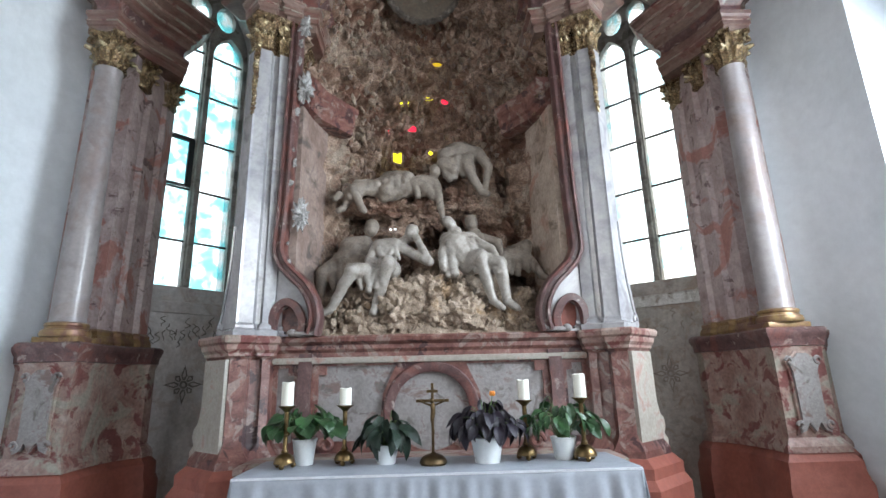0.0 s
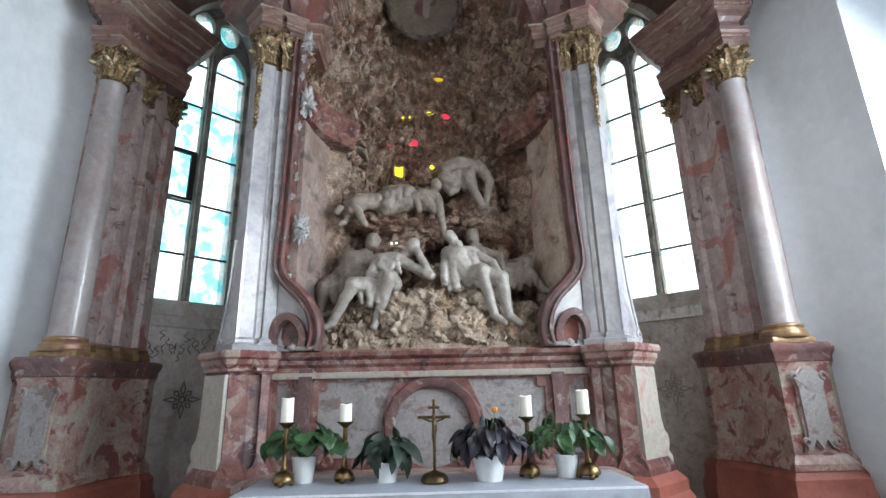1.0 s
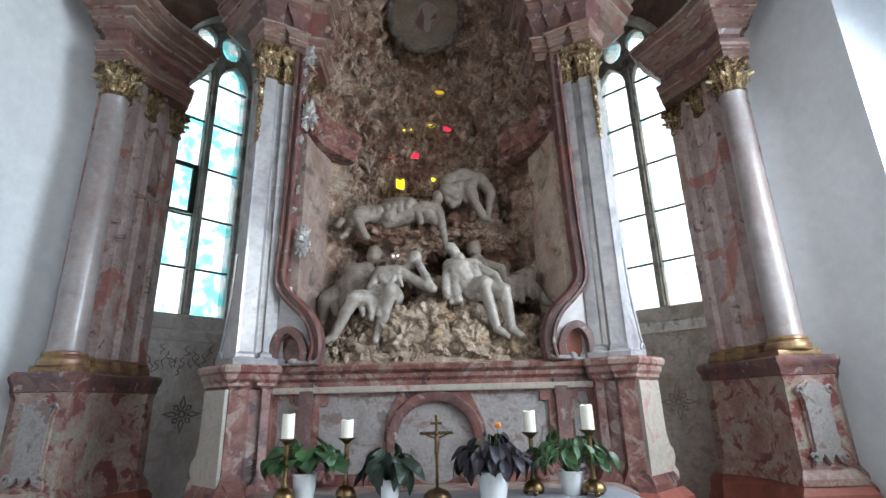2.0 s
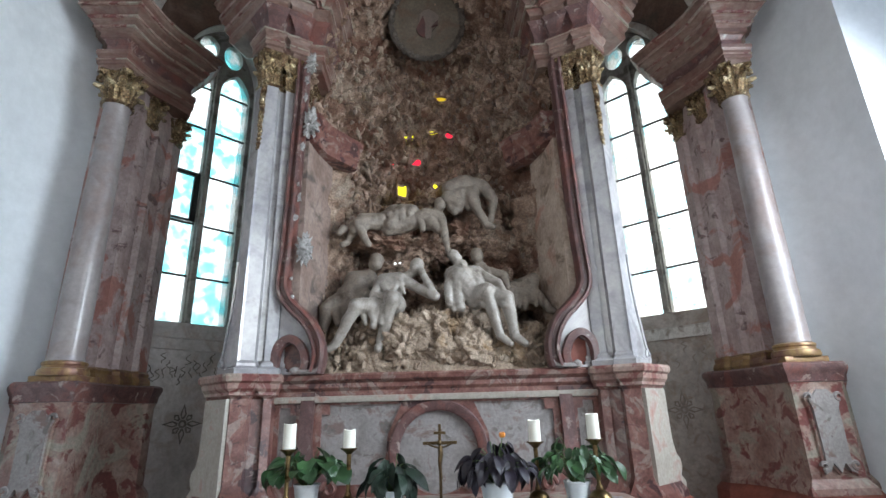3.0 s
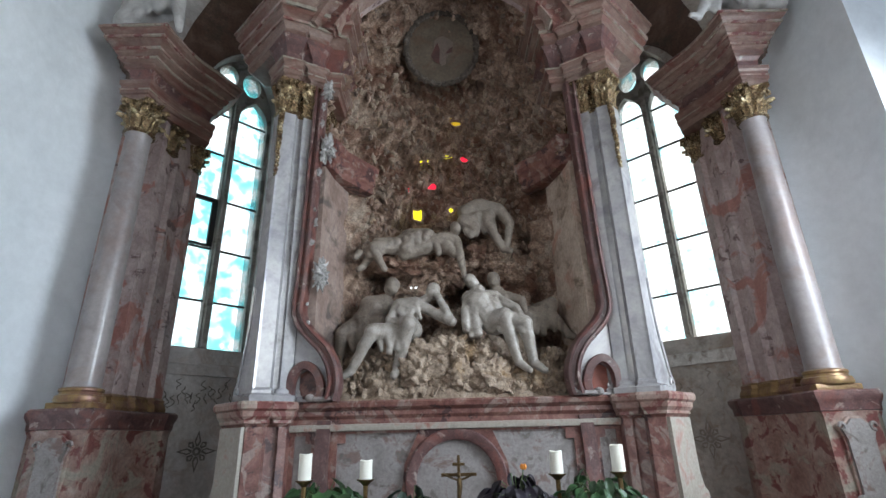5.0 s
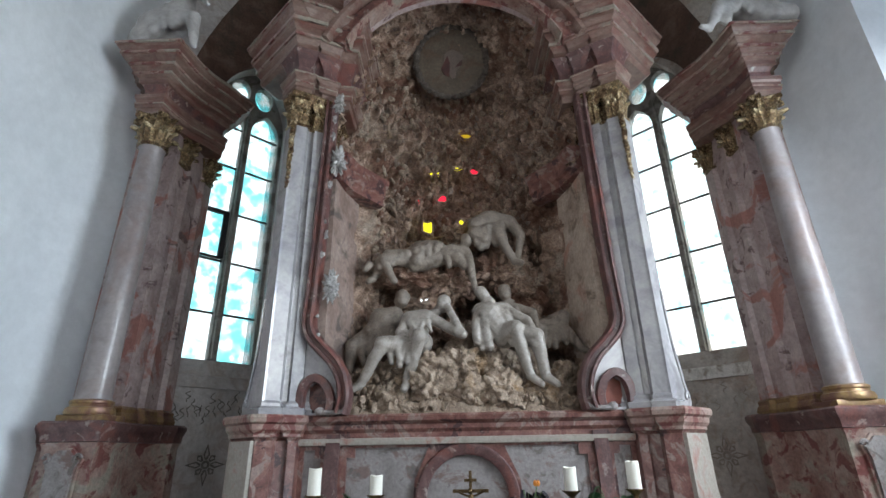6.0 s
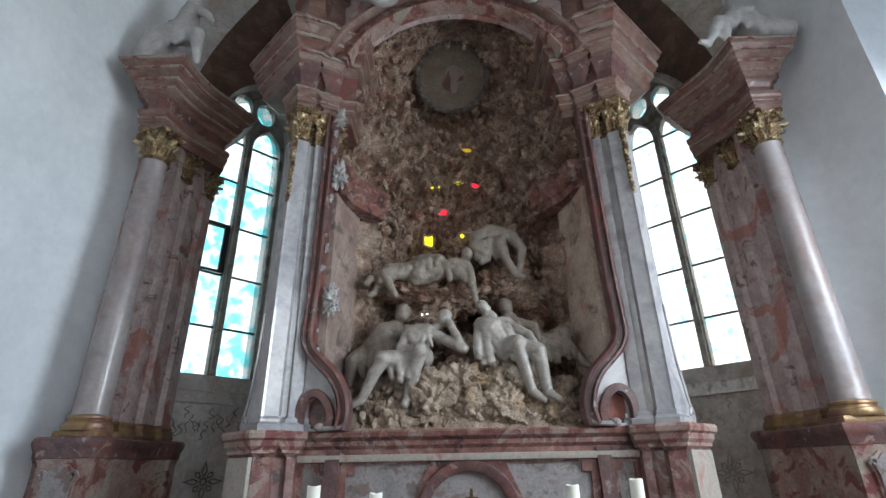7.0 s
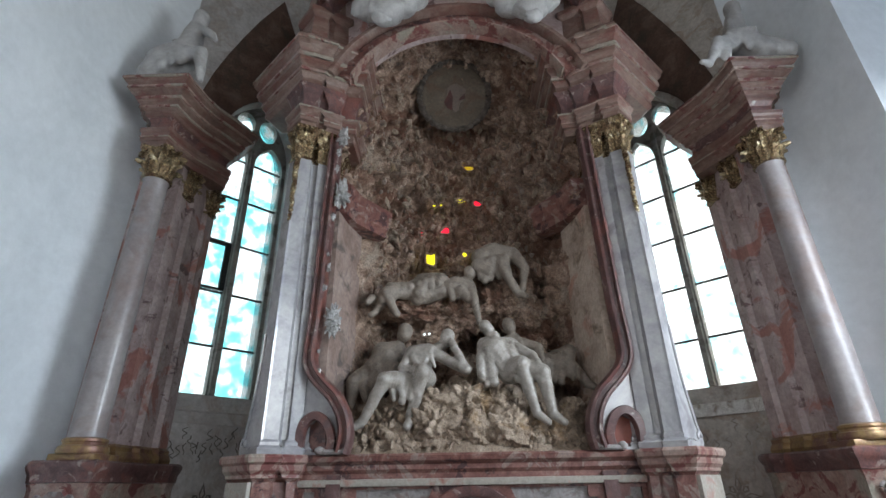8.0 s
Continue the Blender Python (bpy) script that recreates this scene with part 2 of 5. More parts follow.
# Crumbling stone of the right sill; sunlight on it is put into the colour.
SILL = surface("sunlit_crumbling_sill", [(0.3, (0.60, 0.57, 0.52)), (0.6, (0.84, 0.82, 0.78))], 14.0, rough=0.9, bump=0.6, bump_scale=50, grain=0.4, stain=(0.40, 0.34, 0.29), stain_at=(0.52, 0.64), stain_scale=9)
CHARCOAL = surface("black_wall_paint", [(0.3, (0.114, 0.102, 0.091)), (0.7, (0.296, 0.274, 0.251))], 14.0, rough=0.9, bump=0.1, grain=0.3)
FADED = surface("faded_wall_paint", [(0.3, (0.27, 0.225, 0.19)), (0.7, (0.42, 0.37, 0.33))], 14.0, rough=0.9, bump=0.1, grain=0.3)
PAINTING = surface("dark_oval_painting", [(0.3, (0.079, 0.059, 0.041)), (0.7, (0.146, 0.113, 0.080))], 4.0, rough=0.65, bump=0.1, grain=0.35, stain=(0.108, 0.067, 0.043), stain_scale=5)
SKIN_PAINT = surface("pale_painted_shape", [(0.3, (0.115, 0.085, 0.068)), (0.7, (0.175, 0.130, 0.108))], 8.0, rough=0.6, bump=0.1, grain=0.3)
CRIMSON = surface("crimson_painted_cloth", [(0.3, (0.05, 0.018, 0.016)), (0.7, (0.10, 0.03, 0.026))], 8.0, rough=0.6, bump=0.1, grain=0.2)
FLOOR = surface("grey_stone_floor", [(0.3, (0.24, 0.22, 0.20)), (0.7, (0.36, 0.33, 0.30))], 3.0, rough=0.5, bump=0.1, grain=0.2)
BRONZE = surface("dark_bronze", [(0.3, (0.09, 0.06, 0.03)), (0.7, (0.17, 0.115, 0.06))], 12.0, rough=0.4, metal=0.9, bump=0.1, grain=0.2)
CLOTH_LACE = surface("lace_hem", [(0.3, (0.62, 0.65, 0.70)), (0.7, (0.80, 0.82, 0.86))], 30.0, rough=0.85, bump=0.5, bump_scale=90, grain=0.2)


def pane_glass(name, tint, milky, cloudy=0.5):
    """Uneven old glass that lets daylight through, milky in patches."""
    m = bpy.data.materials.new(name)
    m.use_nodes = True
    nt = m.node_tree
    nt.nodes.remove(nt.nodes["Principled BSDF"])
    tc = nt.nodes.new("ShaderNodeTexCoord")
    oi = nt.nodes.new("ShaderNodeObjectInfo")
    off = nt.nodes.new("ShaderNodeVectorMath")
    off.operation = "ADD"
    nt.links.new(tc.outputs["Object"], off.inputs[0])
    nt.links.new(oi.outputs["Random"], off.inputs[1])
    c = ramp(nt, noise_tex(nt, off.outputs[0], 7.0, 3, 0.5), [(cloudy - 0.10, tint), (cloudy + 0.08, (0.96, 0.99, 0.97))])
    tr = nt.nodes.new("ShaderNodeBsdfTransparent")
    tl = nt.nodes.new("ShaderNodeBsdfTranslucent")
    gl = node(nt, "ShaderNodeBsdfGlossy", Roughness=0.1)
    for s in (tr, tl):
        nt.links.new(c, s.inputs["Color"])
    a, d = nt.nodes.new("ShaderNodeMixShader"), nt.nodes.new("ShaderNodeMixShader")
    a.inputs[0].default_value, d.inputs[0].default_value = milky, 0.05
    nt.links.new(tr.outputs[0], a.inputs[1])
    nt.links.new(tl.outputs[0], a.inputs[2])
    nt.links.new(a.outputs[0], d.inputs[1])
    nt.links.new(gl.outputs[0], d.inputs[2])
    nt.links.new(d.outputs[0], nt.nodes["Material Output"].inputs[0])
    return m


PANE_BLUE = pane_glass("pale_cyan_window_glass", (0.42, 0.86, 0.88), 0.25)
PANE_CLEAR = pane_glass("clear_window_glass", (0.50, 0.86, 0.92), 0.25, 0.40)


def glow(name, color, strength):
    m = bpy.data.materials.new(name)
    m.use_nodes = True
    b = m.node_tree.nodes["Principled BSDF"]
    b.inputs["Base Color"].default_value = (*color, 1)
    b.inputs["Roughness"].default_value = 0.2
    b.inputs["Emission Color"].default_value = (*color, 1)
    b.inputs["Emission Strength"].default_value = strength
    return m


SKY_GLOW = glow("bright_hazy_sky", (0.90, 0.97, 1.0), 1.3)
SUN_GLOW = glow("sunlit_hazy_sky", (0.97, 0.99, 0.98), 1.4)
# Nothing shines from behind these pieces; their emission imitates the daylight.
LIT_YELLOW = glow("yellow_glass_glowing_as_backlit", (0.80, 0.72, 0.02), 0.9)
LIT_RED = glow("red_glass_glowing_as_backlit", (0.85, 0.02, 0.05), 0.8)
LIT_AMBER = glow("amber_glass_glowing_as_backlit", (0.55, 0.36, 0.02), 0.45)
LIT_WHITE = glow("white_plate_glowing_as_hole", (0.85, 0.95, 1.0), 1.2)


# ---- mesh helpers ----
def thing(name, at, label, category, group="", kind=""):
    e = new(name)
    e.empty_display_size = 0.1
    e.location = at
    return tagged(e, label, category, group, kind)


def origin_of(ob):
    p = Vector(ob.location)
    while ob.parent:
        ob = ob.parent
        p += Vector(ob.location)
    return p


def finish(name, bm, material, smooth=True, angle=40):
    bmesh.ops.recalc_face_normals(bm, faces=bm.faces)
    me = bpy.data.meshes.new(name)
    if smooth:
        for f in bm.faces:
            f.smooth = True
        for e in bm.edges:
            if len(e.link_faces) == 2 and e.calc_face_angle(0) > radians(angle):
                e.smooth = False
    bm.to_mesh(me)
    bm.free()
    me.materials.append(material)
    return me


def part(name, bm, material, parent, label="", smooth=True, angle=40):
    """One mesh under a thing or part; bm is in world metres."""
    o = origin_of(parent)
    bmesh.ops.translate(bm, vec=-o, verts=bm.verts)
    ob = new(name, finish(name, bm, material, smooth, angle))
    ob.parent = parent
    if label:
        ob["label"] = label
    return ob


def single(name, bm, material, label, category, group="", kind="", smooth=True, angle=40):
    ob = new(name, finish(name, bm, material, smooth, angle))
    return tagged(ob, label, category, group, kind)


def offset_poly(poly, d):
    out, n = [], len(poly)
    for i in range(n):
        p0, p1, p2 = Vector(poly[i - 1]), Vector(poly[i]), Vector(poly[(i + 1) % n])
        a, b = (p1 - p0).normalized(), (p2 - p1).normalized()
        na, nb = Vector((a.y, -a.x)), Vector((b.y, -b.x))
        k = max(0.35, 1 + na.dot(nb))
        out.append(p1 + (na + nb) * (d / k))
    return out


def side(poly, s):
    """The plan polygon as it stands on the right (1), or mirrored to the left (-1); always counter-clockwise."""
    p = [(x * s, y) for x, y in poly]
    area = sum(p[i - 1][0] * p[i][1] - p[i][0] * p[i - 1][1] for i in range(len(p)))
    return p if area > 0 else p[::-1]


def loft(bm, poly, prof):
    """A solid on a plan polygon; prof: rows of (how far it stands out, height)."""
    rings = [[bm.verts.new((p.x, p.y, z)) for p in offset_poly(poly, d)] for d, z in prof]
    n = len(poly)
    for a, b in zip(rings, rings[1:]):
        for i in range(n):
            bm.faces.new((a[i], a[(i + 1) % n], b[(i + 1) % n], b[i]))
    bm.faces.new(rings[0][::-1])
    bm.faces.new(rings[-1])
    return bm


def box(bm, x0, x1, y0, y1, z0, z1, bevel=0.0):
    g = bmesh.ops.create_cube(bm, size=1, matrix=Matrix.Translation(((x0 + x1) / 2, (y0 + y1) / 2, (z0 + z1) / 2)) @ Matrix.Diagonal((abs(x1 - x0), abs(y1 - y0), abs(z1 - z0), 1)))
    if bevel:
        es = list({e for v in g["verts"] for e in v.link_edges})
        bmesh.ops.bevel(bm, geom=es, offset=bevel, segments=2, profile=0.6, affect="EDGES")
    return bm


def lathe(bm, prof, at=(0, 0, 0), seg=32):
    x, y, z0 = at
    rings = [[bm.verts.new((x + r * math.cos(2 * math.pi * k / seg), y + r * math.sin(2 * math.pi * k / seg), z0 + z)) for k in range(seg)] for r, z in prof]
    for a, b in zip(rings, rings[1:]):
        for k in range(seg):
            bm.faces.new((a[k], a[(k + 1) % seg], b[(k + 1) % seg], b[k]))
    bm.faces.new(rings[0][::-1])
    bm.faces.new(rings[-1])
    return bm


def plate(bm, outer, holes, m, thick):
    """A board with holes: outlines in its own plane (u, v), set into the world by m (u, v, depth)."""
    from mathutils.geometry import tessellate_polygon
    loops = [outer] + list(holes)
    pts = [Vector((u, v, 0)) for lp in loops for u, v in lp]
    tris = tessellate_polygon([[Vector((u, v, 0)) for u, v in lp] for lp in loops])
    front = [bm.verts.new(m @ p) for p in pts]
    back = [bm.verts.new(m @ (p + Vector((0, 0, thick)))) for p in pts]
    for t in tris:
        bm.faces.new([front[i] for i in t])
        bm.faces.new([back[i] for i in reversed(t)])
    k = 0
    for lp in loops:
        n = len(lp)
        for i in range(n):
            a, b = k + i, k + (i + 1) % n
            bm.faces.new((front[a], front[b], back[b], back[a]))
        k += n
    return bm


def upright(x, y, turn=0.0):
    """Frame of a standing board: u to the right as one faces it, v up, depth away; turn: degrees counter-clockwise from above."""
    a = radians(turn)
    u, d = Vector((math.cos(a), math.sin(a), 0)), Vector((-math.sin(a), math.cos(a), 0))
    return Matrix(((u.x, 0, d.x, x), (u.y, 0, d.y, y), (0, 1, 0, 0), (0, 0, 0, 1)))


def arc(cx, cy, r, a0, a1, n):
    return [(cx + r * math.cos(radians(a0 + (a1 - a0) * i / n)), cy + r * math.sin(radians(a0 + (a1 - a0) * i / n))) for i in range(n + 1)]


def pointed(u0, u1, v0, v1, n=7):
    """Outline of an opening with a pointed head, springing at v1."""
    w = u1 - u0
    return [(u0, v0), (u1, v0)] + arc(u0, v1, w, 0, 60, n) + arc(u1, v1, w, 120, 180, n)[1:]


def spline(pts, n=8):
    """A smooth line through the points."""
    P = [Vector(p) for p in pts]
    P = [2 * P[0] - P[1]] + P + [2 * P[-1] - P[-2]]
    out = []
    for i in range(1, len(P) - 2):
        a, b, c, d = P[i - 1:i + 3]
        for k in range(n):
            t = k / n
            out.append(0.5 * (2 * b + (c - a) * t + (2 * a - 5 * b + 4 * c - d) * t * t + (3 * b - a - 3 * c + d) * t ** 3))
    return out + [P[-2]]


def tube(bm, pts, radius, seg=8):
    """A round bar along a line; radius may be one number or one a point."""
    P = [Vector(p) for p in pts]
    R = radius if isinstance(radius, (list, tuple)) else [radius] * len(P)
    rings, up = [], None
    for i, p in enumerate(P):
        t = (P[min(i + 1, len(P) - 1)] - P[max(i - 1, 0)]).normalized()
        if up is None:
            up = Vector((0, 0, 1)) if abs(t.z) < 0.9 else Vector((0, 1, 0))
        a = t.cross(up).normalized()
        up = a.cross(t).normalized()
        rings.append([bm.verts.new(p + (a * math.cos(2 * math.pi * k / seg) + up * math.sin(2 * math.pi * k / seg)) * R[i]) for k in range(seg)])
    for a, b in zip(rings, rings[1:]):
        for k in range(seg):
            bm.faces.new((a[k], a[(k + 1) % seg], b[(k + 1) % seg], b[k]))
    bm.faces.new(rings[0][::-1])
    bm.faces.new(rings[-1])
    return bm


def band(bm, line, prof, normal=(0, -1, 0)):
    """A moulding swept along a line that lies in a standing plane; prof: (across, out) outline; normal: towards the viewer."""
    P = [Vector(p) for p in line]
    nv = Vector(normal).normalized()
    rings = []
    for i, p in enumerate(P):
        t = (P[min(i + 1, len(P) - 1)] - P[max(i - 1, 0)]).normalized()
        s = t.cross(nv).normalized()
        rings.append([bm.verts.new(p + s * a + nv * o) for a, o in prof])
    m = len(prof)
    for a, b in zip(rings, rings[1:]):
        for k in range(m):
            bm.faces.new((a[k], a[(k + 1) % m], b[(k + 1) % m], b[k]))
    bm.faces.new(rings[0][::-1])
    bm.faces.new(rings[-1])
    return bm


def moulding_profile(w, d):
    return [(-w / 2, -0.03), (-w / 2, d * 0.7), (-w * 0.36, d), (-w * 0.22, d), (-w * 0.18, d * 0.55), (w * 0.10, d * 0.55), (w * 0.16, d * 0.9), (w * 0.36, d * 0.8), (w / 2, d * 0.4), (w / 2, -0.03)]


def blob(bm, at, r, squash=(1, 1, 1), sub=2, rough=0.0, turn=0.0):
    g = bmesh.ops.create_icosphere(bm, subdivisions=sub, radius=1, matrix=Matrix.Identity(4))
    m = Matrix.Translation(at) @ Matrix.Rotation(turn, 4, "Z") @ Matrix.Diagonal((r * squash[0], r * squash[1], r * squash[2], 1))
    for v in g["verts"]:
        k = 1 + rough * noise.noise(v.co * 1.7 + Vector(at) * 9)
        v.co = m @ (v.co * k)
    return bm


# ---- the church ----
WALL_X, CORNER_Y, APSE_X, APSE_Y = 3.45, 4.24, 1.5, 6.19


def slab(name, x0, x1, y0, y1, z0, z1, material, label, category):
    return single(name, box(bmesh.new(), x0, x1, y0, y1, z0, z1), material, label, category, kind="structure")


slab("floor", -4.6, 4.6, -6.2, 7.0, -0.2, 0.0, FLOOR, "grey stone slab floor of the chancel", "floor")
slab("altar_step", -2.0, 2.0, 2.0, 6.1, 0.0, 0.16, FLOOR, "stone step under the altar", "step")
slab("wall_back", -4.3, 4.3, -6.2, -5.9, 0.0, 9.0, PLASTER, "whitewashed nave wall", "wall")

# side walls with tall openings; the right one has the deep bright reveal
bm = bmesh.new()
plate(bm, [(-4.9, 0), (6.3, 0), (6.3, 9), (-4.9, 9)], [[(-3.39, 2.1), (0.1, 2.1), (0.1, 7.2), (-3.39, 7.2)], pointed(1.6, 3.6, 2.1, 5.0)], upright(WALL_X, 0, -90), 0.75)
single("wall_right", bm, PLASTER, "whitewashed chancel wall with deep window openings", "wall", kind="structure", smooth=False)
bm = bmesh.new()
plate(bm, [(-6.3, 0), (4.9, 0), (4.9, 9), (-6.3, 9)], [pointed(-2.4, -0.8, 2.3, 5.0)], upright(-WALL_X, 0, 90), 0.75)
single("wall_left", bm, PLASTER, "whitewashed chancel wall", "wall", kind="structure", smooth=False)

# diagonal walls with the traceried windows
def window_wall(s, shift, glass, name, number):
    """s: side; shift: how far the window stands towards the middle of the church."""
    mx, my = (2.483 - 0.707 * shift), (5.203 + 0.707 * shift)
    turn = -45 * s
    m = upright(mx * s, my, turn)
    low, head, w = 2.56, 5.50, 0.46
    out_u, in_u = 1.55 + shift, -1.55 + shift
    us = sorted((out_u * s, in_u * s))
    bm = bmesh.new()
    plate(bm, [(us[0], 0), (us[1], 0), (us[1], 9), (us[0], 9)], [pointed(-w, w, low - 0.03, head, 10)], m, 0.5)
    # The left wall's lighter plaster carries skylight in its colour.
    wall = single(name, bm, OLD_PLASTER if s > 0 else SKYLIT_PLASTER, "stained grey plaster wall with a pointed church window", "wall", kind="structure", smooth=False)
    win = thing("window_%d" % number, m @ Vector((0, low, 0.18)), "tall pointed leaded window with stone mullion and tracery", "window", kind="structure")
    md = m @ Matrix.Translation((0, 0, 0.16))
    # stone bars and tracery
    lights = [pointed(-w + 0.045, -0.045, low, 5.42, 6), pointed(0.045, w - 0.045, low, 5.42, 6)]
    eyes = []
    for q in (-1, 1):
        e = [(q * (0.15 + 0.12 * math.cos(a)) + 0.02 * q * math.sin(a), 5.97 + 0.165 * math.sin(a) - 0.35 * (0.10 * math.cos(a))) for a in np.linspace(0, 2 * math.pi, 15)[:-1]]
        eyes.append(e)
    bm = bmesh.new()
    plate(bm, pointed(-w, w, low - 0.03, head, 10), lights + eyes, md, 0.10)
    part("tracery", bm, STONE, win, "grey stone mullion and tracery", smooth=False)
    bm = bmesh.new()
    box(bm, -0.03, 0.03, low, 5.75, -0.05, 0.02, 0.012)
    bmesh.ops.transform(bm, matrix=md, verts=bm.verts)
    part("mullion", bm, STONE, win)
    rows = [low, 3.07, 3.67, 4.28, 4.87, 5.42, 5.8]
    for q in (-1, 1):
        u0, u1 = (-w + 0.03, -0.03) if q < 0 else (0.03, w - 0.03)
        for k in range(6):
            bm = bmesh.new()
            box(bm, u0, u1, rows[k] + 0.004, rows[k + 1] - 0.004, 0.07, 0.076)
            bmesh.ops.transform(bm, matrix=md, verts=bm.verts)
            pane = part("pane", bm, glass if (k * 3 + q + number) % 4 else PANE_CLEAR, win)
            pane.visible_shadow = False
            if k:
                bm = bmesh.new()
                box(bm, u0, u1, rows[k] - 0.011, rows[k] + 0.011, 0.045, 0.066)
                bmesh.ops.transform(bm, matrix=md, verts=bm.verts)
                part("iron_bar", bm, IRON, win)
        bm = bmesh.new()
        box(bm, u0, u1, 5.804, 6.25, 0.07, 0.076)
        bmesh.ops.transform(bm, matrix=md, verts=bm.verts)
        part("pane", bm, PANE_BLUE if s < 0 else PANE_CLEAR, win).visible_shadow = False
    if s < 0:
        bm = bmesh.new()
        plate(bm, [(-0.40, 3.69), (-0.045, 3.69), (-0.045, 4.26), (-0.40, 4.26)], [[(-0.375, 3.715), (-0.105, 3.715), (-0.105, 4.235), (-0.375, 4.235)]], md @ Matrix.Translation((0, 0, 0.03)), 0.035)
        part("casement", bm, IRON, win, "black iron casement frame", smooth=False)
    # sloping sill
    bm = bmesh.new()
    loft(bm, [(-w - 0.02, -0.03), (w + 0.02, -0.03), (w + 0.02, 0.2), (-w - 0.02, 0.2)], [(0, low - 0.30), (0, low - 0.2)])
    for v in bm.verts:
        if v.co.z > low - 0.25 and v.co.y > 0.1:
            v.co.z = low - 0.02
    bmesh.ops.transform(bm, matrix=Matrix.Translation(m.translation) @ Matrix.Rotation(radians(turn), 4, "Z"), verts=bm.verts)
    part("window_sill", bm, SILL if s > 0 else SKYLIT_PLASTER, win, "pale crumbling stone sill")
    return wall


def arch_field(s):
    """Painted pointed field on the diagonal wall over the window head."""
    w = 0.47
    head = (arc(-w, 5.50, 2 * w, 0, 60, 8) + arc(w, 5.50, 2 * w, 120, 180, 8)[1:])[::-1]
    out = [(-0.85, 5.50)] + head + [(0.85, 5.50)] + [(u, v) for u, v in ((0.80, 5.9), (0.70, 6.35), (0.58, 6.75), (0.44, 7.15), (0.27, 7.6), (0.0, 8.2), (-0.27, 7.6), (-0.44, 7.15), (-0.58, 6.75), (-0.70, 6.35), (-0.80, 5.9))]
    bm = plate(bmesh.new(), out, [], upright(2.483 * s, 5.203, -45 * s) @ Matrix.Translation((0, 0, -0.03)), 0.028)
    single("arch_field", bm, ARCH_BROWN, "dark reddish brown painted arch over the window", "wall", kind="structure", smooth=False)


arch_field(-1)
arch_field(1)
window_wall(-1, 0.0, PANE_BLUE, "wall_diagonal_left", 1)
window_wall(1, 0.09, PANE_CLEAR, "wall_diagonal_right", 2)
slab("wall_apse", -APSE_X - 0.3, APSE_X + 0.3, APSE_Y, APSE_Y + 0.4, 0.0, 9.0, OLD_PLASTER, "stained plaster wall behind the altar", "wall")

# bright sky far outside the two apse windows
for s in (1, -1):
    bm = bmesh.new()
    plate(bm, [(-14, -2), (14, -2), (14, 18.5), (-14, 18.5)], [], upright(s * (2.5 + 0.707 * 14), 5.3 + 0.707 * 14, -45 * s), 0.1)
    single("backdrop", bm, SUN_GLOW if s > 0 else SKY_GLOW, "bright hazy sky outside the window", "sky", kind="structure", smooth=False)

# vault
bm = bmesh.new()
N = 24
ys = [-6.2, 0.0, 3.0, 4.6, 7.0]
rows = []
for y in ys:
    rows.append([bm.verts.new((4.3 * math.cos(math.pi * k / N), y, 7.3 + 2.2 * math.sin(math.pi * k / N))) for k in range(N + 1)])
for a, b in zip(rows, rows[1:]):
    for k in range(N):
        bm.faces.new((a[k], a[k + 1], b[k + 1], b[k]))
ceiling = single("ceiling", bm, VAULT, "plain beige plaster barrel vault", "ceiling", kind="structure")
sol = ceiling.modifiers.new("thick", "SOLIDIFY")
sol.thickness = 0.25

# the side walls round off towards the columns
for s in (-1, 1):
    bm = bmesh.new()
    line = spline([(s * 3.46, 3.55, 0), (s * 3.435, 3.85, 0), (s * 3.375, 4.08, 0), (s * 3.28, 4.24, 0), (s * 3.14, 4.37, 0)], 6)
    cove = [(p.x, p.y) for p in line] + [(s * 3.25, 4.45), (s * 3.5, 4.3)]
    area = sum(cove[k - 1][0] * cove[k][1] - cove[k][0] * cove[k - 1][1] for k in range(len(cove)))
    loft(bm, cove if area > 0 else cove[::-1], [(0, 0.0), (0, 8.6)])
    single("wall_cove", bm, PLASTER, "rounded whitewashed corner of the chancel wall", "wall", kind="structure")

# rosettes painted on the wall plaster
def rosette(s, paint):
    m = upright(2.483 * s - 0.707 * s * 0.03, 5.203 + 0.707 * 0.03, -45 * s) @ Matrix.Translation((0, 1.56, -0.006))
    root = thing("wall_rosette", m.translation, "faded dark star rosette painted on grey plaster", "wall painting")
    for k in range(8):
        a = k * math.pi / 4
        l = 0.19 if k % 2 == 0 else 0.12
        c, sn = math.cos(a), math.sin(a)
        bm = bmesh.new()
        plate(bm, [(0.045 * c - 0.012 * sn, 0.045 * sn + 0.012 * c), (0.09 * c - 0.030 * sn, 0.09 * sn + 0.030 * c), (l * c, l * sn), (0.09 * c + 0.030 * sn, 0.09 * sn - 0.030 * c), (0.045 * c + 0.012 * sn, 0.045 * sn - 0.012 * c)],
              [[(0.058 * c - 0.006 * sn, 0.058 * sn + 0.006 * c), (0.09 * c - 0.017 * sn, 0.09 * sn + 0.017 * c), (l * 0.8 * c, l * 0.8 * sn), (0.09 * c + 0.017 * sn, 0.09 * sn - 0.017 * c)]], m, 0.003)
        part("petal", bm, paint, root, smooth=False)
    ring = [(0.04 * math.cos(t), 0.04 * math.sin(t)) for t in np.linspace(0, 2 * math.pi, 17)[:-1]]
    part("ring", plate(bmesh.new(), ring, [[(x * 0.45, y * 0.45) for x, y in ring]], m, 0.0034), paint, root, smooth=False)


rosette(-1, CHARCOAL)
rosette(1, FADED)
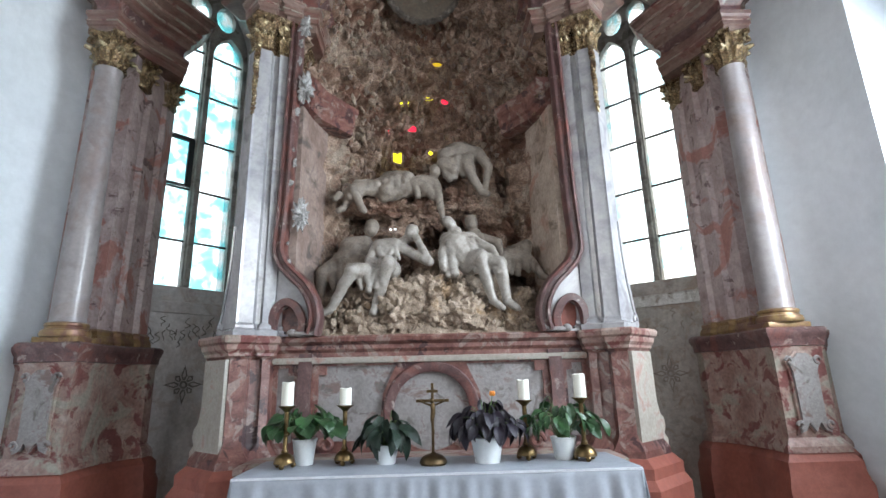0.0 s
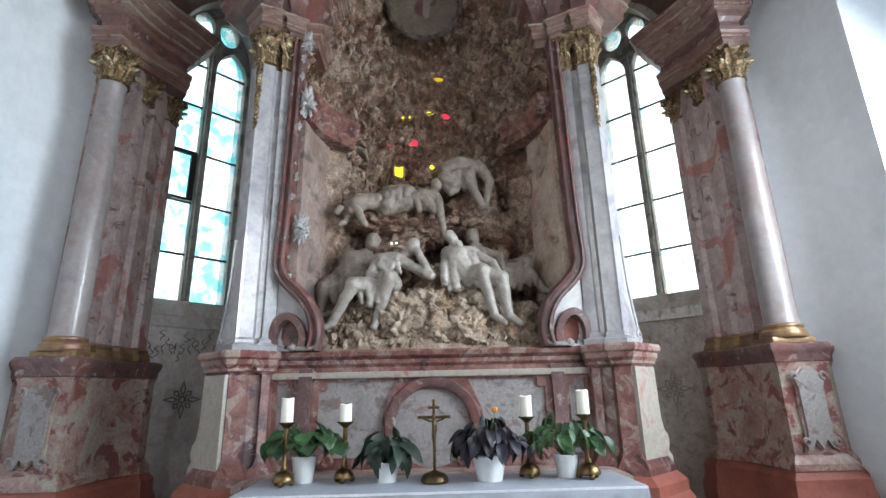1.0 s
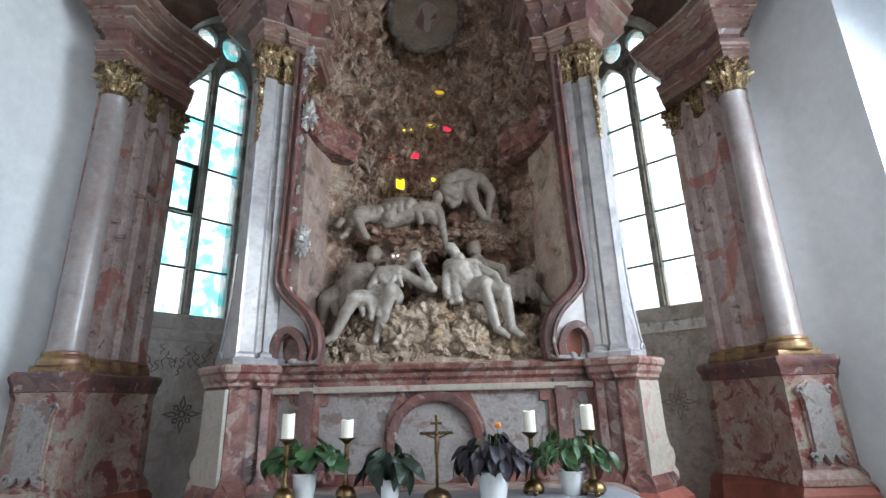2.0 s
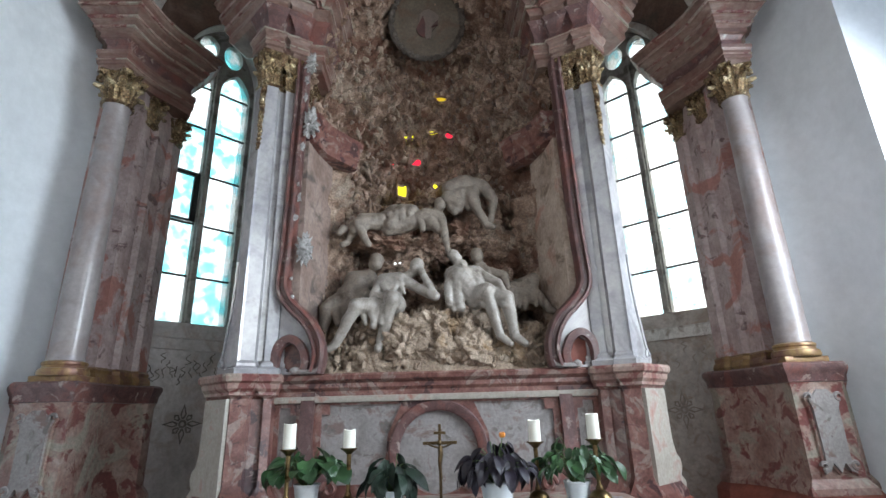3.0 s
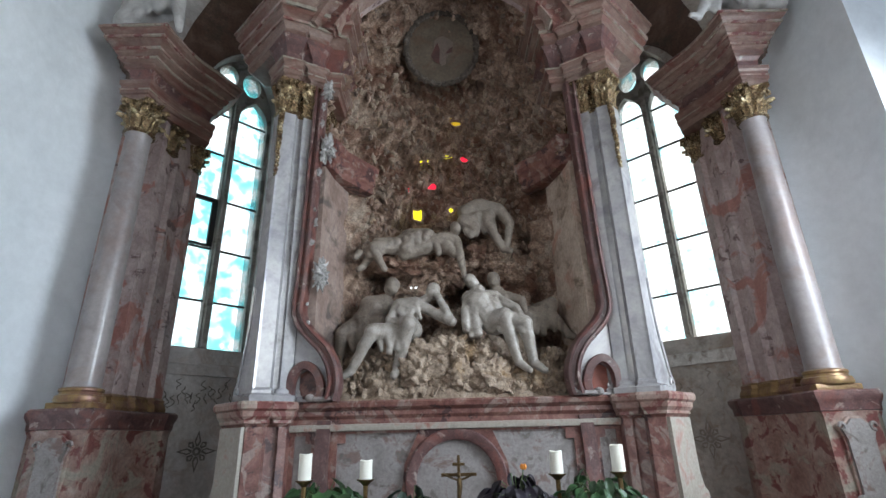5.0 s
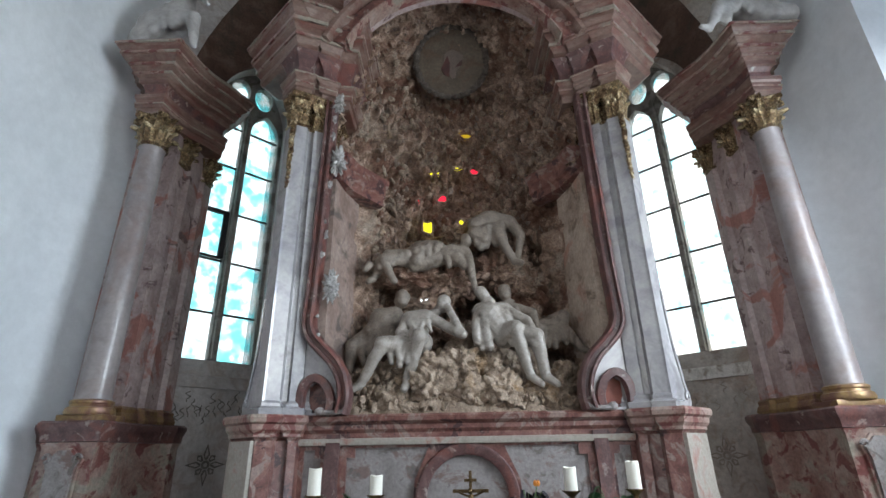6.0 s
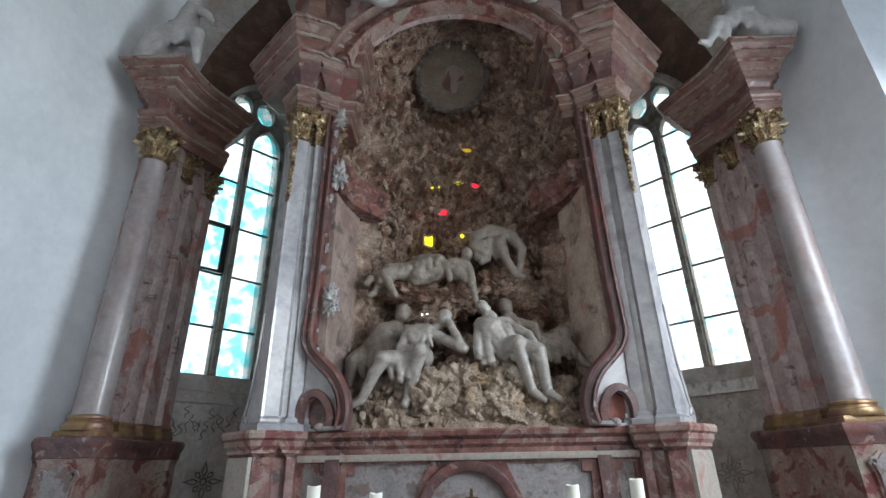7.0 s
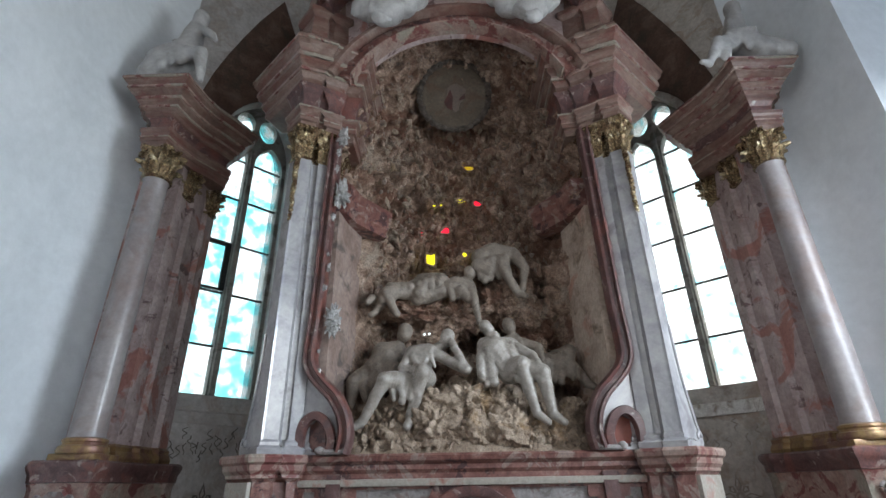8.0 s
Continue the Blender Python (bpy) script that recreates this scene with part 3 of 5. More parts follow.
# sooty painted tendrils under the window
for s, n in ((-1, 22), (1, 8)):
    bm = bmesh.new()
    rng = random.Random(5)
    m = upright(2.483 * s, 5.203, -45 * s)
    for k in range(n):
        u = -0.40 + 0.75 * k / n
        z = 2.10 + rng.uniform(-0.14, 0.10)
        line = [m @ Vector((u + rng.uniform(-0.02, 0.02) + 0.009 * math.sin(2 * q + k), z - 0.05 + 0.026 * q, -0.003)) for q in range(5)]
        band(bm, spline(line, 3), [(-0.0045, 0), (-0.0045, 0.003), (0.0045, 0.003), (0.0045, 0)], m.to_3x3() @ Vector((0, 0, -1)))
        blob(bm, line[rng.randrange(1, 4)], 0.009, (1, 1, 1.2), 1)
    single("wall_scrollwork", bm, CHARCOAL if s < 0 else FADED, "faded black painted tendrils under the window", "wall painting", kind="structure")


# ---- gilded capitals ----
def leaf_mesh(h, w):
    """An acanthus leaf that stands up and curls over, foot at the origin, outward along +x."""
    bm = bmesh.new()
    line = [(0, 0), (0.008, 0.35 * h), (0.022, 0.75 * h), (0.045, h), (0.066, 0.97 * h), (0.07, 0.87 * h)]
    wid = [0.75, 1.0, 1.0, 0.8, 0.5, 0.15]
    rows = []
    for (x, z), k in zip(line, wid):
        rows.append([bm.verts.new((x - 0.018 * abs(t) ** 1.5 + (0.01 if j % 2 else 0), t * w * k / 2, z - 0.02 * abs(t))) for j, t in enumerate((-1, -0.55, 0, 0.55, 1))])
    for a, b in zip(rows, rows[1:]):
        for j in range(4):
            bm.faces.new((a[j], a[j + 1], b[j + 1], b[j]))
    g = bmesh.ops.extrude_face_region(bm, geom=list(bm.faces))
    bmesh.ops.translate(bm, vec=(-0.012, 0, -0.006), verts=[v for v in g["geom"] if isinstance(v, bmesh.types.BMVert)])
    return finish("leaf", bm, GOLD)


LEAF_LOW, LEAF_HIGH = leaf_mesh(0.14, 0.07), leaf_mesh(0.23, 0.06)


def scroll_mesh(r):
    bm = bmesh.new()
    line = [(r * (1 - 0.11 * k) * math.cos(k * 0.75), 0.0, r * (1 - 0.11 * k) * math.sin(k * 0.75)) for k in range(9)]
    tube(bm, spline(line, 3), [0.014 - 0.0003 * k for k in range(25)], 7)
    return finish("volute", bm, GOLD)


VOLUTE = scroll_mesh(0.038)


def capital(parent, x, y, z, r, h=0.30, turn=0.0, leafy=1.0):
    bm = bmesh.new()
    lathe(bm, [(r * 0.98, -0.02), (r + 0.02, -0.01), (r + 0.02, 0.01), (r * 0.95, 0.02), (r * 0.98, h * 0.5), (r * 1.08, h * 0.85), (r * 1.14, h * 0.92)], (x, y, z), 28)
    cap = part("capital", bm, GOLD, parent, "tarnished gilded leaf capital")
    bm = bmesh.new()
    k = r * 1.10
    pts = []
    for i in range(4):
        a = turn + math.pi / 4 + i * math.pi / 2
        c = Vector((math.cos(a), math.sin(a)))
        d = Vector((-c.y, c.x))
        pts += [c * k * 1.42 - d * 0.025, c * k * 1.42 + d * 0.025]
        b = a + math.pi / 4
        pts.append(Vector((math.cos(b), math.sin(b))) * k * 0.86)
    loft(bm, [(x + p.x, y + p.y) for p in pts], [(-0.01, z + h * 0.9), (0.0, z + h * 0.93), (0.012, z + h), (0.004, z + h + 0.012)])
    part("abacus", bm, GOLD, cap)
    o = origin_of(cap)
    rings = ((LEAF_LOW, 8, 0.0, 0.0), (LEAF_HIGH, 8, math.pi / 8, 0.02))
    for me, n, a0, up in rings:
        for i in range(n):
            a = turn + a0 + 2 * math.pi * i / n
            ob = new("leaf", me)
            ob.parent = cap
            ob.matrix_basis = Matrix.Translation(Vector((x + r * 0.95 * math.cos(a), y + r * 0.95 * math.sin(a), z + up)) - o) @ Matrix.Rotation(a, 4, "Z") @ Matrix.Rotation(0.16 * math.sin(i * 5.1), 4, "X") @ Matrix.Diagonal((leafy * 1.15, leafy * 1.1, leafy, 1))
    for i in range(4):
        for q in (-1, 1):
            a = turn + math.pi / 4 + i * math.pi / 2 + q * 0.16
            ob = new("volute", VOLUTE)
            ob.parent = cap
            ob.matrix_basis = Matrix.Translation(Vector((x + r * 1.22 * math.cos(a), y + r * 1.22 * math.sin(a), z + h * 0.80)) - o) @ Matrix.Rotation(a, 4, "Z") @ Matrix.Rotation(q * 0.4, 4, "Z") @ Matrix.Scale(leafy, 4)
    return cap


# ---- side columns ----
PED_O = [(3.11, 3.93), (3.15, 4.12), (3.42, 4.2), (2.67, 4.97), (2.56, 4.90), (2.53, 4.82), (2.54, 4.72), (2.61, 4.66), (2.67, 4.5), (2.70, 4.3), (2.695, 4.12), (2.675, 3.93)]
ENT_O = [(3.05, 3.93), (3.06, 4.12), (3.26, 4.40), (2.76, 4.90), (2.62, 4.80), (2.52, 4.68), (2.60, 4.50), (2.70, 4.32), (2.765, 4.12), (2.79, 3.93)]


SMALLER = Matrix.Translation((0, 1.39, 0)) @ Matrix.Diagonal((0.74, 0.95, 1, 1)) @ Matrix.Translation((0, -1.39, 0))


def side_column(s):
    who = "red-veined stucco column with gilded capital on a tall pedestal, " + ("beside the bluish window" if s < 0 else "beside the bright window")
    c = thing("side_column", (s * 2.95, 4.25, 0.0), who, "column", "side columns")
    part("plinth", loft(bmesh.new(), side(PED_O, s), [(0.10, 0.0), (0.10, 0.74), (0.075, 0.80), (0.07, 0.90), (0.02, 0.955)]), RUST, c, "brick-red painted plinth", angle=30)
    part("pedestal", loft(bmesh.new(), side(PED_O, s), [(0.035, 0.955), (0.03, 1.0), (-0.015, 1.06), (-0.02, 1.70), (-0.005, 1.74)]), PINK, c, "worn red and grey marbled pedestal", angle=30)
    part("pedestal_cornice", loft(bmesh.new(), side(PED_O, s), [(-0.03, 1.735), (0.0, 1.745), (0.005, 1.80), (0.015, 1.815), (0.03, 1.85), (0.03, 1.875), (0.015, 1.89)]), DARK_RED, c, "chipped dark red moulding", angle=30)
    # cartouche on the front
    out = [(-0.16, 1.08), (-0.10, 1.10), (-0.06, 1.16), (0.0, 1.09), (0.06, 1.16), (0.10, 1.10), (0.16, 1.08), (0.125, 1.2), (0.13, 1.55), (0.16, 1.62), (0.10, 1.66), (0.05, 1.70), (-0.05, 1.70), (-0.10, 1.66), (-0.16, 1.62), (-0.13, 1.55), (-0.125, 1.2)]
    part("cartouche_frame", plate(bmesh.new(), [(u * 1.18, 1.39 + (v - 1.39) * 1.06) for u, v in out], [], upright(s * 2.895, 3.925) @ SMALLER, 0.06), PINK, c, smooth=False)
    part("cartouche", plate(bmesh.new(), out, [], upright(s * 2.895, 3.905) @ SMALLER, 0.06), PANEL, c, "plain white scrolled cartouche", smooth=False)
    for q in (-1, 1):
        for z in (1.15, 1.63):
            bm = bmesh.new()
            tube(bm, spline([(s * 2.895 + q * (0.115 + 0.025 * math.cos(k)), 3.91, z + 0.025 * math.sin(k)) for k in range(6)], 3), 0.014, 6)
            part("scroll", bm, PANEL, c)
    x, y = s * 2.875, 4.06
    bm = bmesh.new()
    box(bm, x - 0.175, x + 0.175, y - 0.115, y + 0.175, 1.888, 1.935, 0.008)
    part("base_slab", bm, OCHRE, c, "dull gilt base")
    part("base_ring", lathe(bmesh.new(), [(0.165, 1.933), (0.174, 1.955), (0.165, 1.985), (0.148, 1.992), (0.143, 2.008), (0.152, 2.02), (0.150, 2.036), (0.130, 2.046)], (x, y, 0), 40), OCHRE, c)
    part("shaft", lathe(bmesh.new(), [(0.132, 2.04), (0.124, 2.07)] + [(0.124 - 0.020 * (k / 12) ** 1.6, 2.07 + 2.23 * k / 12) for k in range(1, 13)] + [(0.115, 4.315), (0.115, 4.335)], (x, y, 0), 40), SHAFT, c, "smooth pale grey marbled shaft")
    capital(c, x, y, 4.335, 0.115, 0.31, 0.0, leafy=1.3)
    pil = [(3.0, 4.26), (3.35, 4.33), (2.74, 4.94), (2.685, 4.87), (2.685, 4.72), (2.725, 4.69), (2.725, 4.50), (2.77, 4.47), (2.77, 4.26)]
    part("pilaster", loft(bmesh.new(), side(pil, s), [(0.0, 1.96), (0.0, 4.64)]), BROWN, c, "pinkish brown stucco pilaster", angle=20)
    part("pilaster_base", loft(bmesh.new(), side(pil, s), [(0.035, 1.885), (0.045, 1.92), (0.035, 1.95), (0.02, 1.97), (0.024, 2.0), (0.004, 2.02)]), OCHRE, c, angle=30)
    capital(c, s * 2.72, 4.78, 4.36, 0.07, 0.26, 0.3, leafy=1.1)
    capital(c, s * 2.79, 4.42, 4.36, 0.07, 0.26, 0.0, leafy=1.1)
    # entablature in its members
    e = side(ENT_O, s)
    part("architrave", loft(bmesh.new(), e, [(-0.01, 4.64), (-0.01, 4.71), (0.005, 4.72), (0.005, 4.80), (0.02, 4.82), (0.02, 4.86), (-0.01, 4.87)]), ENTAB, c, "red and white banded architrave", angle=25)
    part("frieze", loft(bmesh.new(), e, [(-0.035, 4.865), (-0.035, 4.95), (-0.02, 4.98), (0.0, 5.0)]), DARK_RED, c, angle=25)
    part("cornice", loft(bmesh.new(), e, [(0.0, 4.995), (0.015, 5.005), (0.015, 5.05), (0.045, 5.07), (0.05, 5.11), (0.085, 5.13), (0.095, 5.19), (0.15, 5.22), (0.16, 5.27), (0.19, 5.295), (0.205, 5.35), (0.19, 5.375), (0.0, 5.39)]), ENTAB, c, "projecting red and white cornice", angle=25)
    for d, z, h in ((0.013, 4.755, 0.012), (0.06, 5.08, 0.022), (0.104, 5.155, 0.025), (0.172, 5.24, 0.022), (0.214, 5.325, 0.02)):
        part("fillet", loft(bmesh.new(), e, [(d - 0.03, z), (d, z), (d, z + h), (d - 0.03, z + h)]), PINK, c, angle=25)
    part("attic", loft(bmesh.new(), e, [(-0.02, 5.385), (-0.04, 5.46), (-0.10, 5.50)]), DARK_RED, c)
    return c


side_column(-1)
side_column(1)


# ---- retable ----
retable = thing("altar_retable", (0, 4.0, 0.16), "tall red and grey stucco-marble altar retable with arched grotto niche", "altar retable")
PED_I = [(1.45, 3.70), (1.72, 3.95), (1.72, 4.45), (1.10, 4.45), (1.10, 3.97), (1.19, 3.97), (1.19, 3.86), (1.27, 3.81), (1.27, 3.855), (1.325, 3.825), (1.325, 3.755)]
for s in (1, -1):
    p = side(PED_I, s)
    part("plinth", loft(bmesh.new(), p, [(0.16, 0.16), (0.16, 0.80), (0.12, 0.86), (0.12, 0.93), (0.06, 0.985)]), RUST, retable, "brick-red painted plinth", angle=30)
    ped = part("pedestal", loft(bmesh.new(), p, [(0.055, 0.985), (0.05, 1.03), (0.0, 1.10), (-0.015, 1.14), (-0.015, 1.72), (0.0, 1.74)]), RED, retable, "red marbled pedestal", angle=25)
    # pale scrolled face on the outer side
    a, b = Vector((1.462 * s, 3.694)), Vector((1.728 * s, 3.94))
    d = (b - a).normalized()
    turn = math.degrees(math.atan2(d.y * s, d.x * s))
    ln = (b - a).length
    face = [(0.015, 1.06), (ln + 0.09, 1.02), (ln + 0.10, 1.07), (ln + 0.04, 1.12), (ln + 0.075, 1.17), (ln + 0.06, 1.23), (ln + 0.01, 1.26), (ln - 0.025, 1.36), (ln - 0.03, 1.72), (0.015, 1.72)]
    if s < 0:
        face = [(-u, v) for u, v in face][::-1]
    part("side_face", plate(bmesh.new(), face, [], upright(a.x, a.y, turn), 0.10), PALE, ped, "pale scrolled side face", smooth=False)
    part("pedestal_cornice", loft(bmesh.new(), p, [(-0.01, 1.735), (0.01, 1.745), (0.01, 1.765), (0.03, 1.79), (0.035, 1.825), (0.055, 1.84), (0.06, 1.87), (0.05, 1.89)]), PINK, retable, "red and white moulded cornice", angle=25)
    # pier
    pier = side([(1.43, 3.735), (1.53, 3.84), (1.53, 4.40), (1.16, 4.40), (1.16, 3.94), (1.20, 3.94), (1.20, 3.885), (1.275, 3.835), (1.275, 3.88), (1.33, 3.85), (1.33, 3.79)], s)
    part("pier", loft(bmesh.new(), pier, [(0.03, 1.888), (0.035, 1.93), (0.012, 1.95), (0.012, 1.97), (0.0, 1.99), (0.0, 4.34)]), GREY, retable, "polished pale grey stucco pier", angle=25)
    a = Vector((1.432 * s, 3.728))
    foot = [(0.0, 1.89), (0.30, 1.89), (0.325, 1.93), (0.31, 1.99), (0.265, 2.02), (0.255, 2.08), (0.225, 2.18), (0.185, 2.32), (0.16, 2.5), (0.15, 2.8), (0.145, 4.33), (0.0, 4.33)]
    if s < 0:
        foot = [(-u, v) for u, v in foot][::-1]
    part("pier_console", plate(bmesh.new(), foot, [], upright(a.x, a.y, 45 * s), 0.08), GREY, retable, "pier side face with scrolled foot", smooth=False)
    bm = bmesh.new()
    m = upright(a.x, a.y, 45 * s)
    curl = [m @ Vector((s * (0.245 + (0.055 - 0.006 * k) * math.cos(-1.6 + 0.8 * k)), 1.965 + (0.055 - 0.006 * k) * math.sin(-1.6 + 0.8 * k), -0.006)) for k in range(8)]
    lead = [m @ Vector((s * u, v, -0.006)) for u, v in ((0.13, 2.75), (0.145, 2.5), (0.17, 2.3), (0.21, 2.15), (0.235, 2.05))]
    tube(bm, spline(lead + curl[2:], 4), 0.012, 6)
    part("scroll", bm, GREY, retable)
    # gilt edge strings and the capital
    bm = bmesh.new()
    rng = random.Random(3)
    n = 90
    tube(bm, [(s * (1.432 + 0.008 * math.sin(k * 1.3)), 3.722 - 0.004 * math.sin(k * 0.9), 4.36 - 0.0075 * k) for k in range(n)],
         [0.006 + (0.020 + 0.010 * rng.random()) * (1 - 0.6 * k / n) * abs(math.sin(k * 0.55)) for k in range(n)], 8)
    part("gilt_pendant", bm, GOLD, retable, "gilded leaf pendant on the pier edge")
    cap = part("capital", loft(bmesh.new(), pier, [(0.0, 4.33), (0.02, 4.345), (0.0, 4.36), (0.01, 4.52), (0.05, 4.62), (0.06, 4.64), (0.06, 4.66), (0.0, 4.665)]), GOLD, retable, "gilded leaf capital", angle=25)
    o = origin_of(cap)
    spots = [(1.35, 3.775, -115), (1.40, 3.75, -105), (1.44, 3.73, -80), (1.50, 3.80, -45), (1.22, 3.865, -115), (1.265, 3.84, -110)]
    for k, (px, py, an) in enumerate(spots):
        for me, up in ((LEAF_LOW, 0.0), (LEAF_HIGH, 0.06)):
            ob = new("leaf", me)
            ob.parent = cap
            an2 = an if s > 0 else -180 - an
            ob.matrix_basis = Matrix.Translation(Vector((s * px, py, 4.35 + up)) - o) @ Matrix.Rotation(radians(an2 + 8 * math.sin(k * 3.3 + up * 20)), 4, "Z")
    for px, py in ((1.34, 3.68), (1.45, 3.68), (1.53, 3.77)):
        ob = new("volute", VOLUTE)
        ob.parent = cap
        ob.matrix_basis = Matrix.Translation(Vector((s * px, py, 4.58)) - o) @ Matrix.Rotation(radians(20 * s), 4, "Z")
    # entablature of the pier
    ent = side([(1.47, 3.72), (1.98, 4.20), (1.90, 4.42), (1.0, 4.42), (1.0, 3.97), (1.13, 3.95), (1.13, 3.90), (1.25, 3.83), (1.25, 3.87), (1.32, 3.84), (1.32, 3.78)], s)
    ent_low = side([(1.45, 3.72), (1.62, 3.90), (1.62, 4.42), (1.0, 4.42), (1.0, 3.97), (1.13, 3.95), (1.13, 3.90), (1.25, 3.83), (1.25, 3.87), (1.32, 3.84), (1.32, 3.78)], s)
    part("architrave", loft(bmesh.new(), ent_low, [(-0.01, 4.66), (-0.01, 4.74), (0.01, 4.75), (0.01, 4.84), (0.035, 4.87), (0.035, 4.90), (0.0, 4.91)]), ENTAB, retable, "red and white architrave block", angle=25)
    part("frieze", loft(bmesh.new(), ent_low, [(0.0, 4.905), (-0.01, 5.0), (0.03, 5.12), (0.06, 5.15)]), DARK_RED, retable, angle=25)
    part("cornice", loft(bmesh.new(), ent, [(-0.02, 5.145), (0.02, 5.17), (0.02, 5.24), (0.05, 5.28), (0.06, 5.36), (0.10, 5.39), (0.11, 5.50), (0.15, 5.55), (0.165, 5.64), (0.15, 5.68), (0.0, 5.70)]), ENTAB, retable, "projecting banded cornice block", angle=25)
    for d, z, h in ((0.068, 5.30, 0.03), (0.12, 5.43, 0.04), (0.172, 5.60, 0.022)):
        part("fillet", loft(bmesh.new(), ent, [(d - 0.03, z), (d, z), (d, z + h), (d - 0.03, z + h)]), PINK, retable, angle=25)
    for d, z, h in ((0.016, 4.79, 0.014), (0.043, 4.88, 0.014)):
        part("fillet", loft(bmesh.new(), ent_low, [(d - 0.03, z), (d, z), (d, z + h), (d - 0.03, z + h)]), PINK, retable, angle=25)
    part("attic_block", loft(bmesh.new(), ent_low, [(0.02, 5.695), (0.0, 6.1), (0.05, 6.14), (0.05, 6.2), (-0.02, 6.25), (-0.06, 7.2)]), ENTAB, retable, angle=25)
    # red moulding down the inner edge, swinging out into the scroll
    line = [(1.145, 4.66), (1.15, 4.2), (1.16, 3.6), (1.17, 3.0), (1.185, 2.68), (1.185, 2.55), (1.145, 2.455), (1.07, 2.37), (0.975, 2.275), (0.905, 2.15), (0.88, 2.02), (0.90, 1.895)]
    bm = bmesh.new()
    band(bm, spline([(s * x, 3.90, z) for x, z in line], 6), [(a * s, o) for a, o in moulding_profile(0.105, 0.08)])
    part("scroll_moulding", bm, DARK_RED, retable, "dark red moulding that ends in a scroll")
    bm = bmesh.new()
    line = [(1.205, 1.89), (1.215, 2.0), (1.195, 2.09), (1.145, 2.145), (1.09, 2.15), (1.03, 2.105), (0.99, 2.02), (0.985, 1.95), (1.005, 1.895)]
    band(bm, spline([(s * x, 3.91, z) for x, z in line], 6), [(-0.032, -0.03), (-0.032, 0.042), (-0.026, 0.05), (0.026, 0.046), (0.032, 0.038), (0.032, -0.03)])
    part("horseshoe_moulding", bm, DARK_RED, retable)
    web = [(1.32, 1.89), (1.32, 2.78), (1.20, 2.78), (1.185, 2.6), (1.15, 2.47), (1.06, 2.37), (0.97, 2.275), (0.91, 2.15), (0.885, 2.02), (0.895, 1.89)]
    hole = [(1.18, 1.91), (1.19, 2.03), (1.165, 2.09), (1.10, 2.125), (1.045, 2.09), (1.015, 2.02), (1.02, 1.91)]
    bm = bmesh.new()
    plate(bm, [(s * u, v) for u, v in web], [[(s * u, v) for u, v in hole]], upright(0, 3.905), 0.045)
    part("scroll_panel", bm, GREY, retable, "grey panel inside the scroll", smooth=False)
    bm = bmesh.new()
    box(bm, s * 0.98, s * 1.24, 3.951, 3.958, 1.89, 2.2)
    # Brighter RUST at the right paints in the light that falls there.
    part("scroll_back", bm, RED if s < 0 else RUST, retable, "rust-red back of the scroll opening")
    bm = bmesh.new()
    blob(bm, (s * 1.055, 3.86, 1.915), 0.03, (1.2, 1, 1), 2, 0.2)
    tube(bm, spline([(s * 1.05, 3.86, 1.905), (s * 0.98, 3.85, 1.905), (s * 0.90, 3.85, 1.91), (s * 0.86, 3.85, 1.95)], 4), [0.02, 0.02, 0.02, 0.019, 0.018, 0.018, 0.017, 0.016, 0.015, 0.014, 0.013, 0.012, 0.01], 7)
    part("volute_tip", bm, PANEL, retable, "chipped white scroll end")
    # silvered rocaille along the inner edge
    rng = random.Random(11)
    for cx, cz, size in () if s > 0 else ((1.035, 2.86, 0.155), (1.045, 4.0, 0.17), (1.07, 4.62, 0.13), (1.10, 3.30, 0.055), (1.135, 3.55, 0.03), (1.10, 4.28, 0.06), (1.12, 3.13, 0.045), (1.10, 2.47, 0.03), (1.10, 3.78, 0.05), (1.115, 3.42, 0.04), (1.12, 2.62, 0.03), (1.10, 4.44, 0.06)):
        bm = bmesh.new()
        g = bmesh.ops.create_icosphere(bm, subdivisions=5, radius=1)
        for v in g["verts"]:
            n = v.co.copy()
            w = Vector((n.x * 0.42 * size + s * cx, n.y * 0.2 * size + 3.84, n.z * size + cz))
            k = 0.75 + 0.35 * noise.fractal(w * 22, 0.8, 2, 3, noise_basis="PERLIN_ORIGINAL") + 0.75 * (0.40 - noise.voronoi(w * 26)[0][0])
            v.co = Vector((s * cx, 3.84, cz)) + Vector((n.x * 0.50 * size, n.y * 0.25 * size, n.z * size)) * max(0.45, k)
        part("rocaille_ornament", bm, SILVER, retable, "silver-white rocaille ornament")

# predella between the pedestals
bm = bmesh.new()
ringhole = [(0.285 * math.cos(a), 1.325 + 0.285 * math.sin(a)) for a in np.linspace(0, 2 * math.pi, 41)[:-1]]
outer_l = [(-1.17, 1.12), (-1.045, 1.12), (-1.045, 1.60), (-1.09, 1.60), (-1.09, 1.655), (-1.17, 1.655)]
outer_r = [(-u, v) for u, v in outer_l][::-1]
step = [(-0.86, 1.12), (-0.42, 1.12), (-0.385, 1.30), (-0.37, 1.45), (-0.27, 1.665), (-0.80, 1.665), (-0.80, 1.60), (-0.86, 1.60)]
right = [(-u, v) for u, v in step][::-1]
plate(bm, [(-1.21, 0.98), (1.21, 0.98), (1.21, 1.80), (-1.21, 1.80)], [step, right, ringhole, outer_l, outer_r], upright(0, 3.955), 0.03)
part("predella_frame", bm, RED, retable, "red marbled framing of the predella", smooth=False)
part("predella_panel", box(bmesh.new(), -1.21, 1.21, 3.975, 4.3, 0.98, 1.80), PANEL, retable, "whitewashed predella panel")
bm = bmesh.new()
